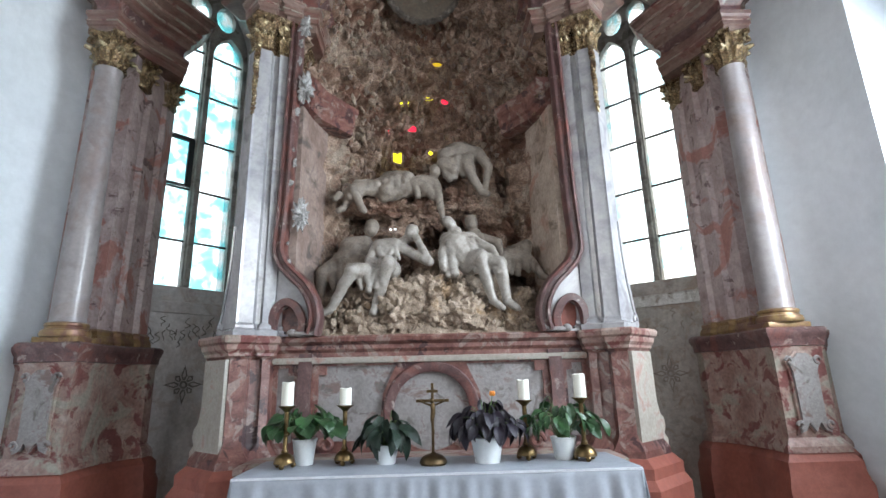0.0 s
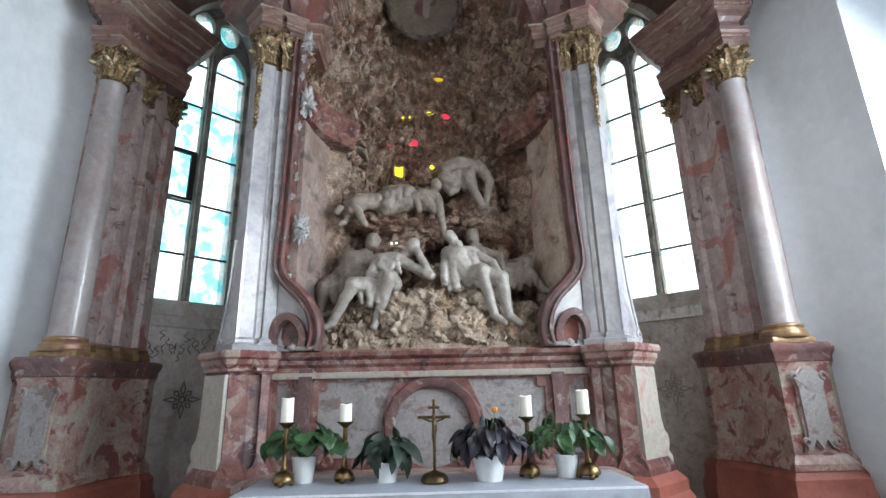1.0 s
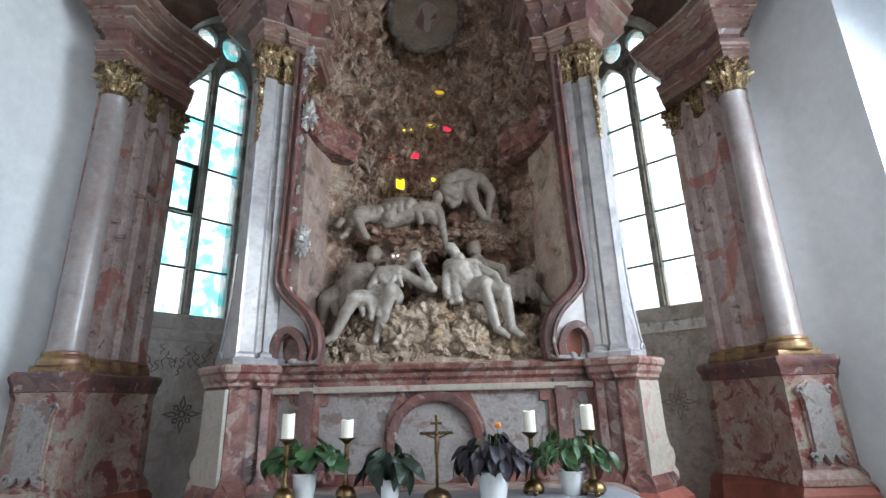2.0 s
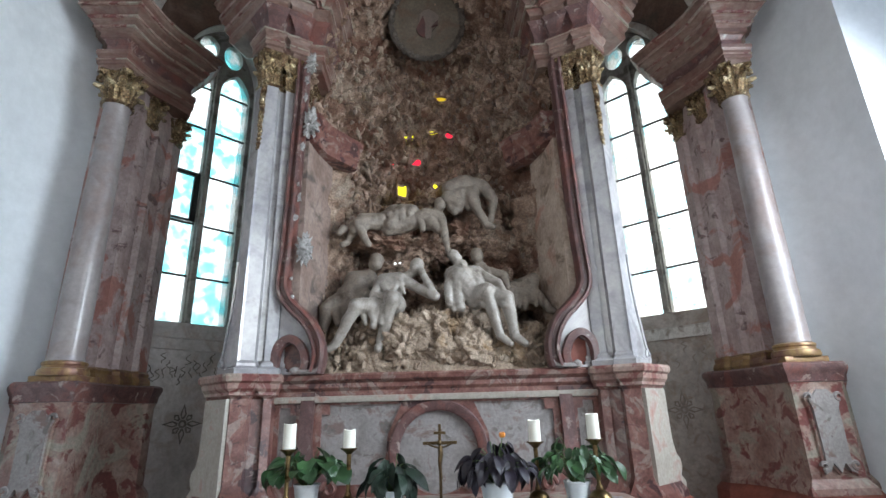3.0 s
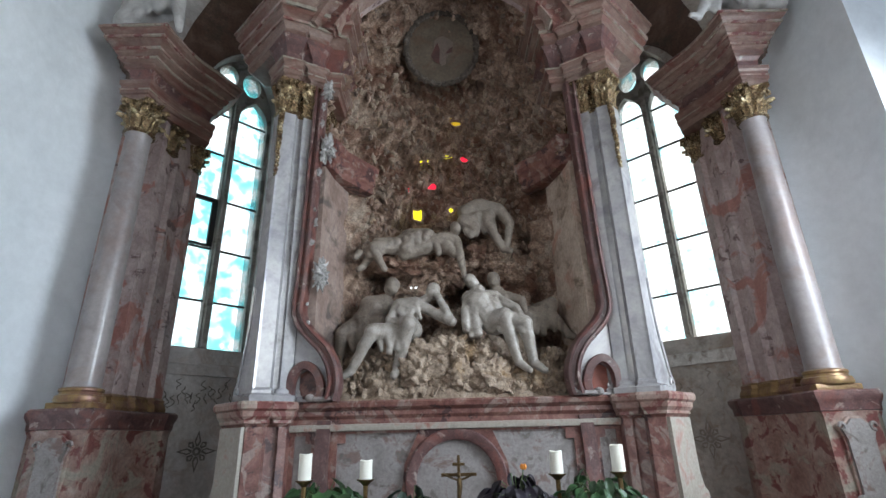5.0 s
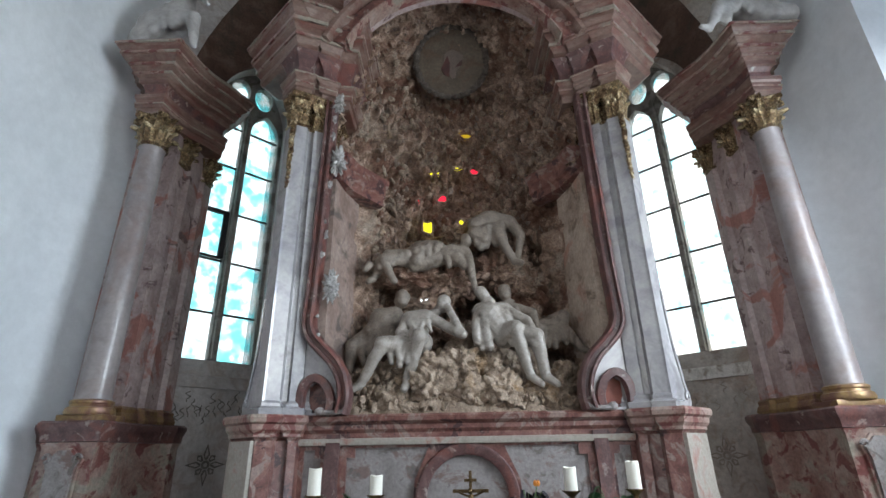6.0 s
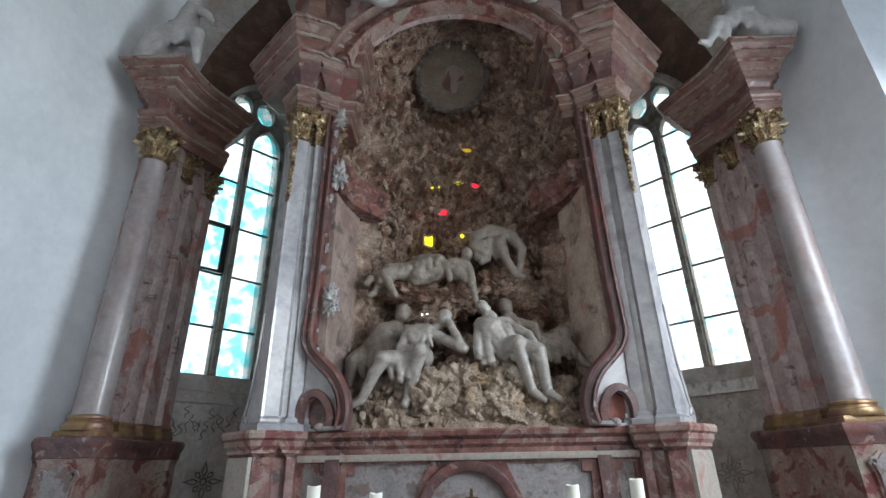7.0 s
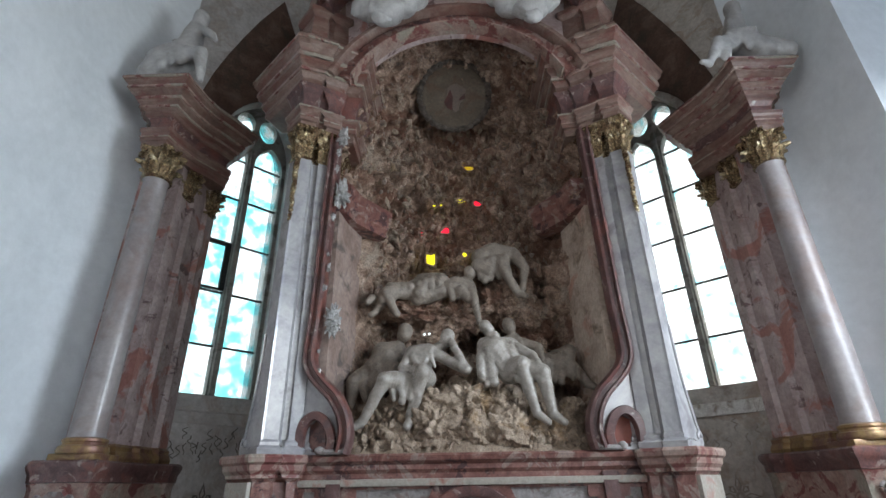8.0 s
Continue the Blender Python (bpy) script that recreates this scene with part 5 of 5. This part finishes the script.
for at, r, sq in [((-0.55, 4.10, 1.99), 0.14, (1.2, 0.7, 1.0)), ((-0.25, 4.08, 2.06), 0.18, (1.1, 0.7, 1.1)), ((0.05, 4.08, 2.02), 0.17, (0.9, 0.7, 1.1)), ((0.30, 4.08, 2.03), 0.17, (1.1, 0.7, 1.0)), ((0.72, 4.10, 2.0), 0.15, (1.0, 0.7, 1.3)),
                  ((-0.02, 4.14, 2.27), 0.17, (1.3, 0.8, 0.9)), ((-0.28, 4.15, 2.25), 0.12, (1.1, 0.8, 1.0)), ((0.22, 4.15, 2.25), 0.13, (1.2, 0.8, 0.9)), ((0.80, 4.16, 2.16), 0.12, (0.9, 0.8, 1.2)), ((-0.72, 4.18, 1.98), 0.13, (1.1, 0.8, 0.8)),
                  ((0.45, 4.12, 1.98), 0.12, (1.2, 0.7, 0.8)), ((-0.08, 4.06, 1.96), 0.10, (1.4, 0.7, 0.8)), ((-0.42, 4.05, 1.94), 0.09, (1.3, 0.7, 0.7))]:
    crag(at, r, sq, PALE_ROCK)
for at, r, sq in [((-0.45, 4.66, 3.18), 0.22, (1.5, 0.8, 0.6)), ((-0.05, 4.64, 3.10), 0.22, (1.0, 0.8, 0.9)), ((0.35, 4.62, 3.20), 0.22, (1.2, 0.8, 0.9)), ((0.62, 4.66, 3.10), 0.20, (1.0, 0.8, 1.0)), ((0.5, 4.62, 3.42), 0.18, (1.0, 0.7, 1.0)),
                  ((0.1, 4.70, 3.62), 0.2, (1.1, 0.7, 1.0)), ((-0.3, 4.72, 2.92), 0.2, (1.3, 0.7, 0.7)), ((0.58, 4.68, 2.85), 0.17, (1.0, 0.7, 1.0)), ((-0.62, 4.62, 2.6), 0.25, (1.0, 0.7, 1.0)), ((-0.2, 4.55, 2.5), 0.28, (1.2, 0.7, 0.9)), ((0.4, 4.55, 2.5), 0.28, (1.3, 0.7, 0.9))]:
    crag(at, r, sq, ROCK)

# shells, slag and hanging drips set into the wall
ico = bmesh.new()
bmesh.ops.create_icosphere(ico, subdivisions=1, radius=1)
ico_v = [v.co.copy() for v in ico.verts]
ico_f = [[v.index for v in f.verts] for f in ico.faces]
ico.free()


def scatter(count, seed, z0, z1, sizes, tall, name, material, label):
    rng = random.Random(seed)
    verts, faces = [], []
    for k in range(count):
        a = rng.uniform(0.25, math.pi - 0.25)
        z = rng.uniform(z0, z1)
        if z < 4.25 and abs(math.cos(a)) > 0.80:
            continue
        p = niche_point(a, z)
        p += Vector((-math.cos(a), -math.sin(a), 0)) * (max(-0.05, rocky(p, 0.22) + 0.03) + 0.01)
        r = rng.uniform(*sizes)
        m = Matrix.Translation(p) @ Euler((rng.uniform(-0.5, 0.5), rng.uniform(-0.5, 0.5), rng.uniform(0, 6.3))).to_matrix().to_4x4()
        sx, sy, sz = r * rng.uniform(0.5, 1.1), r * rng.uniform(0.4, 0.9), r * rng.uniform(*tall)
        b = len(verts)
        for v in ico_v:
            w = v * (1 + 0.5 * noise.noise(v * 1.6 + Vector((k, 0, 0))))
            taper = 1.0 if w.z > 0 else 1.0 + 0.55 * w.z
            verts.append(m @ Vector((w.x * sx * taper, w.y * sy * taper, w.z * sz)))
        faces += [[i + b for i in f] for f in ico_f]
    me = bpy.data.meshes.new(name)
    me.from_pydata(verts, [], faces)
    me.materials.append(material)
    for v in me.vertices:
        v.co -= Vector(grotto.location)
    ob = new(name, me)
    ob.parent = grotto
    return tagged(ob, label, "", "", "stuff")


scatter(800, 31, 2.5, 6.3, (0.012, 0.042), (0.6, 1.4), "slag_crust", SHARD, "grey shell and slag pieces")
scatter(800, 32, 2.3, 6.3, (0.02, 0.08), (0.6, 1.4), "tufa_crust", ROCK, "hanging brown drips of tufa")
scatter(620, 33, 2.6, 5.8, (0.015, 0.06), (0.6, 1.4), "lime_crust", PALE_ROCK, "pale hanging drips")


# shells and flakes lying on the mound
rng = random.Random(44)
verts, faces = [], []
for k in range(700):
    x = rng.uniform(-0.95, 0.95)
    t = rng.random()
    p = Vector((x, 3.99 + 0.16 * t + 0.06 * rng.random(), 1.92 + 0.40 * t * (0.7 + 0.5 * math.exp(-(x / 0.45) ** 2)) + rng.uniform(-0.03, 0.05)))
    m = Matrix.Translation(p) @ Euler((rng.uniform(-1, 1), rng.uniform(-1, 1), rng.uniform(0, 6.3))).to_matrix().to_4x4()
    r = rng.uniform(0.010, 0.032)
    b = len(verts)
    for v in ico_v:
        w = v * (1 + 0.6 * noise.noise(v * 1.6 + Vector((k, 3, 0))))
        verts.append(m @ Vector((w.x * r, w.y * r * 0.45, w.z * r * 1.5)))
    faces += [[i + b for i in f] for f in ico_f]
me = bpy.data.meshes.new("shell_litter")
me.from_pydata([v - Vector(grotto.location) for v in verts], [], faces)
me.materials.append(PALE_ROCK)
flakes = new("shell_litter", me)
flakes.parent = grotto
tagged(flakes, "pale flakes and shells on the rock mound", "", "", "stuff")


# coloured glass set into the rock; its own glow stands in for daylight
def glass_piece(x, z, w, h, material, word, outline=None, near=0.0):
    y = near or 3.98 + 1.14 * math.sqrt(max(0.02, 1 - (x / 1.14) ** 2)) - 0.27
    j = random.Random(int(x * 1000) + 7)
    out = outline or [(w * math.cos(a) * j.uniform(0.65, 1.15), h * math.sin(a) * j.uniform(0.65, 1.15)) for a in np.linspace(0, 2 * math.pi, 8)[:-1]]
    kx = kz = y / 4.9
    bm = plate(bmesh.new(), out, [], upright(x * kx, y) @ Matrix.Translation((0, 1.62 + (z - 1.62) * kz, 0)), 0.03)
    part("coloured_glass", bm, material, grotto, word, smooth=False)
    rim = bmesh.new()
    tube(rim, spline([Vector((x * kx + u * 1.15, y - 0.005, 1.62 + (z - 1.62) * kz + v * 1.15)) for u, v in out + out[:1]], 2), 0.012, 5)
    part("glass_rim", rim, ROCK, grotto)


glass_piece(-0.317, 3.833, 0.052, 0.068, LIT_YELLOW, "bright yellow glass piece", [(-0.045, -0.045), (0.035, -0.068), (0.048, 0.0), (0.04, 0.062), (0.0, 0.045), (-0.045, 0.06)])
glass_piece(0.035, 3.875, 0.032, 0.034, LIT_YELLOW, "small yellow glass piece", near=4.48)
glass_piece(-0.17, 4.169, 0.05, 0.042, LIT_RED, "bright red glass piece", [(-0.05, -0.03), (0.03, -0.042), (0.055, -0.02), (0.05, 0.02), (0.02, 0.04), (-0.015, 0.015)])
glass_piece(-0.414, 4.148, 0.02, 0.016, LIT_RED, "small red glass piece")
glass_piece(-0.272, 4.48, 0.025, 0.022, LIT_YELLOW, "small yellow glass piece")
glass_piece(-0.197, 4.485, 0.022, 0.022, LIT_YELLOW, "small yellow glass piece")
glass_piece(0.016, 4.544, 0.05, 0.02, LIT_YELLOW, "narrow yellow glass piece")
glass_piece(0.195, 4.489, 0.05, 0.038, LIT_RED, "red glass piece")
glass_piece(0.118, 4.961, 0.06, 0.04, LIT_AMBER, "amber glass piece")
glass_piece(0.069, 5.032, 0.03, 0.02, LIT_AMBER, "small amber glass piece")
# Glowing plates in place of open holes.
glass_piece(-0.391, 3.028, 0.022, 0.022, LIT_WHITE, "small round light hole", near=4.42)
glass_piece(-0.341, 3.038, 0.02, 0.02, LIT_WHITE, "small round light hole", near=4.42)

# oval painting in a rough wreath, high up
oval = thing("oval_painting", (0, 4.6, 5.2), "dark oval painting in a rough rock wreath", "painting")
mo = Matrix.Translation((-0.02, 4.62, 5.79)) @ Matrix.Rotation(radians(16), 4, "X") @ Matrix.Scale(0.86, 4)
bm = plate(bmesh.new(), [(0.44 * math.cos(a), 0.46 * math.sin(a)) for a in np.linspace(0, 2 * math.pi, 41)[:-1]], [], mo @ upright(0, 0), 0.05)
part("canvas", bm, PAINTING, oval, "dark olive canvas", smooth=False)
bm = bmesh.new()
n = 150
ring = [mo @ Vector(((0.47 + 0.012 * math.sin(k * 2.1)) * math.cos(2 * math.pi * k / n), -0.005, 0.49 * math.sin(2 * math.pi * k / n))) for k in range(n + 1)]
tube(bm, ring, [0.022 + 0.02 * abs(math.sin(k * 0.7)) * rng.uniform(0.5, 1) for k in range(n + 1)], 8)
part("wreath", bm, SLAG, oval, "wreath of slag lumps")
bm = bmesh.new()
plate(bm, [(-0.09, 0.10), (-0.10, -0.02), (-0.04, -0.14), (0.0, -0.24), (0.05, -0.22), (0.07, -0.12), (0.14, -0.04), (0.16, 0.08), (0.10, 0.13), (0.03, 0.17), (-0.04, 0.15)], [], mo @ upright(0, -0.012), 0.008)
part("painted_shape", bm, SKIN_PAINT, oval, "pale painted shape", smooth=False)
bm = bmesh.new()
plate(bm, [(-0.14, -0.10), (-0.05, 0.08), (-0.02, -0.02), (-0.03, -0.22), (-0.10, -0.18)], [], mo @ upright(0, -0.018), 0.004)
plate(bm, [(0.05, -0.08), (0.14, -0.06), (0.15, 0.02), (0.10, -0.02)], [], mo @ upright(0, -0.018), 0.004)
part("painted_cloth", bm, CRIMSON, oval, smooth=False)


# ---- altar table and what stands on it ----
TOP = 1.06
altar = thing("altar_table", (0.03, 3.2, 0.16), "stone altar table under a white cloth", "altar table")
part("tabletop", box(bmesh.new(), -1.05, 1.10, 2.92, 3.48, TOP - 0.10, TOP - 0.006, 0.01), STONE, altar)
part("table_body", box(bmesh.new(), -0.9, 0.95, 3.02, 3.46, 0.16, TOP - 0.10, 0.01), STONE, altar)

bm = bmesh.new()
NX, NS = 220, 26
X0, X1, Y0, Y1 = -1.075, 1.135, 2.895, 3.49
line = [(Y1, TOP)] + [(Y1 + (Y0 + 0.015 - Y1) * k / 8, TOP) for k in range(1, 9)] + [(Y0 + 0.003, TOP - 0.005)] + [(Y0 - 0.006, TOP - 0.02 - 0.42 * k / 16) for k in range(17)]
rows = []
for q, (y, z) in enumerate(line):
    row = []
    hang = max(0.0, TOP - 0.01 - z)
    for i in range(NX + 1):
        x = X0 + (X1 - X0) * i / NX
        w = (0.017 * math.sin(x * 31 + 1.8 * math.sin(x * 7)) + 0.010 * math.sin(x * 67 + 2.5 * math.sin(x * 5))) * min(1, hang * 5)
        fan = 1 + 0.06 * hang * (1 if abs(x) > 0.9 else 0)
        row.append(bm.verts.new((x * fan, y - w - 0.03 * hang, z + 0.0012 * noise.noise(Vector((x * 9, y * 9, 0))))))
    rows.append(row)
for a, b in zip(rows, rows[1:]):
    for i in range(NX):
        bm.faces.new((a[i], a[i + 1], b[i + 1], b[i]))
cloth = thing("altar_cloth", (0.03, 3.2, TOP), "white linen altar cloth with lace hem over the table", "altar cloth")
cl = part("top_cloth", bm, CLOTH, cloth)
cl.modifiers.new("thick", "SOLIDIFY").thickness = 0.003
for s, x in ((-1, X0), (1, X1)):
    bm = bmesh.new()
    rows = []
    for q in range(14):
        hang = 0.40 * q / 13
        row = []
        for i in range(31):
            y = Y0 + (Y1 - Y0) * i / 30
            w = 0.014 * math.sin(y * 27) * min(1, hang * 5)
            row.append(bm.verts.new((x + s * (0.004 + w + 0.10 * hang), y - 0.03 * hang * (1 - i / 30), TOP - 0.004 - hang)))
        rows.append(row)
    for a, b in zip(rows, rows[1:]):
        for i in range(30):
            bm.faces.new((a[i], a[i + 1], b[i + 1], b[i]))
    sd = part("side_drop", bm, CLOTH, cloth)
    sd.modifiers.new("thick", "SOLIDIFY").thickness = 0.003
bm = bmesh.new()
band(bm, [Vector((X0 + (X1 - X0) * k / 80, Y0 - 0.004, TOP - 0.008)) for k in range(81)], [(-0.006, 0), (-0.006, 0.004), (0.006, 0.004), (0.006, 0)])
part("hem", bm, CLOTH_LACE, cloth, "stitched hem along the edge")


def candlestick(x, y, h, r):
    c = thing("candlestick", (x, y, TOP), "aged brass candlestick with a domed foot on the altar", "candlestick", "altar candlesticks")
    dome = [(r, 0.028)] + [(r * math.cos(t), 0.028 + r * 0.95 * math.sin(t)) for t in np.linspace(0.1, 1.25, 9)]
    part("foot", lathe(bmesh.new(), [(r * 0.85, 0.022)] + dome + [(0.022, 0.03 + r * 0.98), (0.018, 0.04 + r)], (x, y, TOP), 32), BRASS, c)
    for k in range(3):
        a = 0.5 + k * 2 * math.pi / 3
        bm = bmesh.new()
        blob(bm, (x + r * 0.85 * math.cos(a), y + r * 0.85 * math.sin(a), TOP + 0.016), 0.017, (1, 1, 1), 2)
        part("ball_foot", bm, BRASS, c)
    part("stem", lathe(bmesh.new(), [(0.02, r + 0.03), (0.013, r + 0.05), (0.013, h * 0.5), (0.022, h * 0.52), (0.026, h * 0.545), (0.022, h * 0.57), (0.013, h * 0.59), (0.014, h * 0.9), (0.02, h - 0.03)], (x, y, TOP), 20), BRASS, c)
    part("drip_pan", lathe(bmesh.new(), [(0.016, h - 0.035), (0.03, h - 0.02), (0.052, h - 0.004), (0.053, h), (0.046, h - 0.001), (0.02, h - 0.008)], (x, y, TOP), 28), BRASS, c)
    return c


def candle(x, y, z, h, r, seed):
    rng = random.Random(seed)
    bm = bmesh.new()
    lathe(bm, [(r, 0), (r, h * 0.3), (r * 0.99, h * 0.7), (r, h), (r * 0.9, h + 0.004), (r * 0.75, h - 0.008), (0.005, h - 0.014)], (x, y, z), 26)
    for v in bm.verts:
        if v.co.z > z + h * 0.9:
            v.co.z += 0.003 * math.sin(math.atan2(v.co.y - y, v.co.x - x) * 2 + seed) - 0.004
    c = thing("candle", (x, y, z), "short thick white candle on a brass candlestick", "candle", "altar candles")
    part("wax", bm, WAX, c)
    part("wick", tube(bmesh.new(), [(x, y, z + h - 0.016), (x + 0.001, y, z + h), (x + 0.004, y, z + h + 0.008)], 0.0018, 6), CHARCOAL, c, "black burnt wick")


for x, y, h, top, r, q in ((-0.877, 3.18, 0.352, 0.145, 0.062, 1), (-0.54, 3.26, 0.345, 0.108, 0.060, 2), (0.575, 3.26, 0.350, 0.128, 0.062, 3), (0.905, 3.16, 0.360, 0.145, 0.068, 4)):
    candlestick(x, y, h, r)
    candle(x, y, TOP + h - 0.006, top, 0.037, q)

# standing cross
cx, cy = 0.0, 3.17
cross = thing("standing_crucifix", (cx, cy, TOP), "dark bronze standing crucifix on a domed foot", "crucifix")
part("foot", lathe(bmesh.new(), [(0.075, 0.0), (0.082, 0.012)] + [(0.08 * math.cos(t), 0.014 + 0.05 * math.sin(t)) for t in np.linspace(0.1, 1.3, 8)] + [(0.014, 0.068)], (cx, cy, TOP), 32), BRONZE, cross)
part("post", box(bmesh.new(), cx - 0.0085, cx + 0.0085, cy - 0.006, cy + 0.006, TOP + 0.06, TOP + 0.465, 0.002), BRONZE, cross)
part("crossbar", box(bmesh.new(), cx - 0.10, cx + 0.10, cy - 0.007, cy + 0.007, TOP + 0.352, TOP + 0.370, 0.002), BRONZE, cross)
part("title_board", box(bmesh.new(), cx - 0.035, cx + 0.035, cy - 0.008, cy + 0.006, TOP + 0.408, TOP + 0.424, 0.002), BRONZE, cross)
bm = bmesh.new()
tube(bm, spline([(cx - 0.085, cy - 0.014, TOP + 0.366), (cx - 0.04, cy - 0.016, TOP + 0.345), (cx, cy - 0.018, TOP + 0.335), (cx + 0.04, cy - 0.016, TOP + 0.345), (cx + 0.085, cy - 0.014, TOP + 0.366)], 4), 0.006, 6)
tube(bm, spline([(cx, cy - 0.018, TOP + 0.345), (cx + 0.003, cy - 0.02, TOP + 0.30), (cx - 0.002, cy - 0.018, TOP + 0.25), (cx + 0.004, cy - 0.016, TOP + 0.17)], 4), [0.014, 0.0145, 0.015, 0.0148, 0.0145, 0.014, 0.0135, 0.013, 0.012, 0.010, 0.009, 0.008, 0.007], 8)
blob(bm, (cx - 0.004, cy - 0.024, TOP + 0.362), 0.014, (1, 1, 1.2), 2)
part("figure", bm, BRONZE, cross, "small plain bronze figure")


# potted plants
def leaf_blade(name, ln, w, mat, droop, heart):
    bm = bmesh.new()
    n = 7
    rows = []
    for k in range(n + 1):
        t = k / n
        wid = w * (math.sin(math.pi * min(1, t * 0.92 + 0.08)) ** 0.7) * (1.25 - 0.5 * t if heart else 1.0)
        x = ln * (t - 0.12 * t * t * droop)
        z = -droop * ln * 0.55 * t * t + 0.05 * ln * t
        rows.append([bm.verts.new((x - (0.12 * ln if heart and k == 0 and abs(u) > 0.5 else 0), u * wid / 2, z + 0.16 * wid * abs(u) + 0.02 * ln * math.sin(t * 9 + u * 2) * abs(u))) for u in (-1, -0.5, 0, 0.5, 1)])
    for a, b in zip(rows, rows[1:]):
        for j in range(4):
            bm.faces.new((a[j], a[j + 1], b[j + 1], b[j]))
    g = bmesh.ops.extrude_face_region(bm, geom=list(bm.faces))
    bmesh.ops.translate(bm, vec=(0, 0, -0.0012), verts=[v for v in g["geom"] if isinstance(v, bmesh.types.BMVert)])
    return finish(name, bm, mat, angle=70)


def pot(p, x, y, r, h):
    part("pot", lathe(bmesh.new(), [(r * 0.72, 0.0), (r * 0.74, 0.004), (r * 0.98, h * 0.9), (r * 1.03, h * 0.92), (r * 1.03, h), (r * 0.96, h), (r * 0.93, h * 0.9), (r * 0.9, h * 0.88)], (x, y, TOP), 32), POT, p, "plain white flowerpot")
    part("soil", lathe(bmesh.new(), [(r * 0.9, h * 0.80), (r * 0.92, h * 0.86), (r * 0.5, h * 0.90), (0.01, h * 0.91)], (x, y, TOP), 24), SOIL, p)


def plant(x, y, r, h, label, blades, n, reach, lift, mat_stem, seed, spread=(0.25, 1.0)):
    rng = random.Random(seed)
    p = thing("potted_plant", (x, y, TOP), label, "potted plant", "altar plants")
    pot(p, x, y, r, h)
    for k in range(n):
        a = 2.399 * k + rng.uniform(-0.4, 0.4)
        t = spread[0] + (spread[1] - spread[0]) * ((k + 0.5) / n) ** 0.7
        foot = Vector((x + 0.02 * math.cos(a), y + 0.02 * math.sin(a), TOP + h * 0.88))
        tip = Vector((x + reach * t * math.cos(a), y + 0.75 * reach * t * math.sin(a), TOP + h + lift * (1.15 - 0.85 * t) * rng.uniform(0.75, 1.15)))
        mid = foot.lerp(tip, 0.5) + Vector((0, 0, 0.25 * lift))
        line = spline([foot, mid, tip], 4)
        part("stem", tube(bmesh.new(), line, 0.0028, 5), mat_stem, p)
        ob = new("leaf", blades[k % len(blades)])
        ob.parent = p
        sc = rng.uniform(0.75, 1.15)
        ob.matrix_basis = Matrix.Translation(tip - Vector((x, y, TOP))) @ Euler((rng.uniform(-0.6, 0.6), rng.uniform(0.1, 1.15), a + rng.uniform(-0.5, 0.5))).to_matrix().to_4x4() @ Matrix.Scale(sc, 4)
    return p


HEART = [leaf_blade("leaf", 0.105, 0.105, LEAF, 0.5, True), leaf_blade("leaf", 0.085, 0.085, LEAF, 0.9, True)]
LONG = [leaf_blade("leaf", 0.16, 0.065, DARK_LEAF, 0.9, False), leaf_blade("leaf", 0.14, 0.06, DARK_LEAF, 1.3, False)]
PURPLE = [leaf_blade("leaf", 0.13, 0.065, PURPLE_LEAF, 0.9, False), leaf_blade("leaf", 0.12, 0.06, PURPLE_LEAF, 1.4, False)]
OVALS = [leaf_blade("leaf", 0.12, 0.06, LEAF, 0.5, False), leaf_blade("leaf", 0.10, 0.055, LEAF, 0.9, False)]
plant(-0.79, 3.30, 0.074, 0.15, "ivy-like plant with heart-shaped green leaves in a white pot", HEART, 46, 0.23, 0.19, STEM, 1)
plant(-0.285, 3.25, 0.076, 0.11, "dark green drooping plant in a white pot", LONG, 44, 0.12, 0.19, STEM, 2)
pp = plant(0.325, 3.19, 0.100, 0.145, "dark purple-leaved plant with an orange flower in a white pot", PURPLE, 80, 0.20, 0.22, STEM, 3)
plant(0.80, 3.24, 0.078, 0.13, "light green leafy plant in a white pot", OVALS, 60, 0.24, 0.25, STEM, 4)
part("flower_stem", tube(bmesh.new(), spline([(0.33, 3.19, TOP + 0.12), (0.35, 3.17, TOP + 0.28), (0.365, 3.16, TOP + 0.385)], 4), 0.003, 5), STEM, pp)
bm = bmesh.new()
for k in range(6):
    a = k * math.pi / 3
    blob(bm, (0.366 + 0.011 * math.cos(a), 3.16 + 0.011 * math.sin(a), TOP + 0.395), 0.013, (0.7, 0.7, 1.2), 1, 0.3)
part("flower", bm, ORANGE, pp, "orange flower")
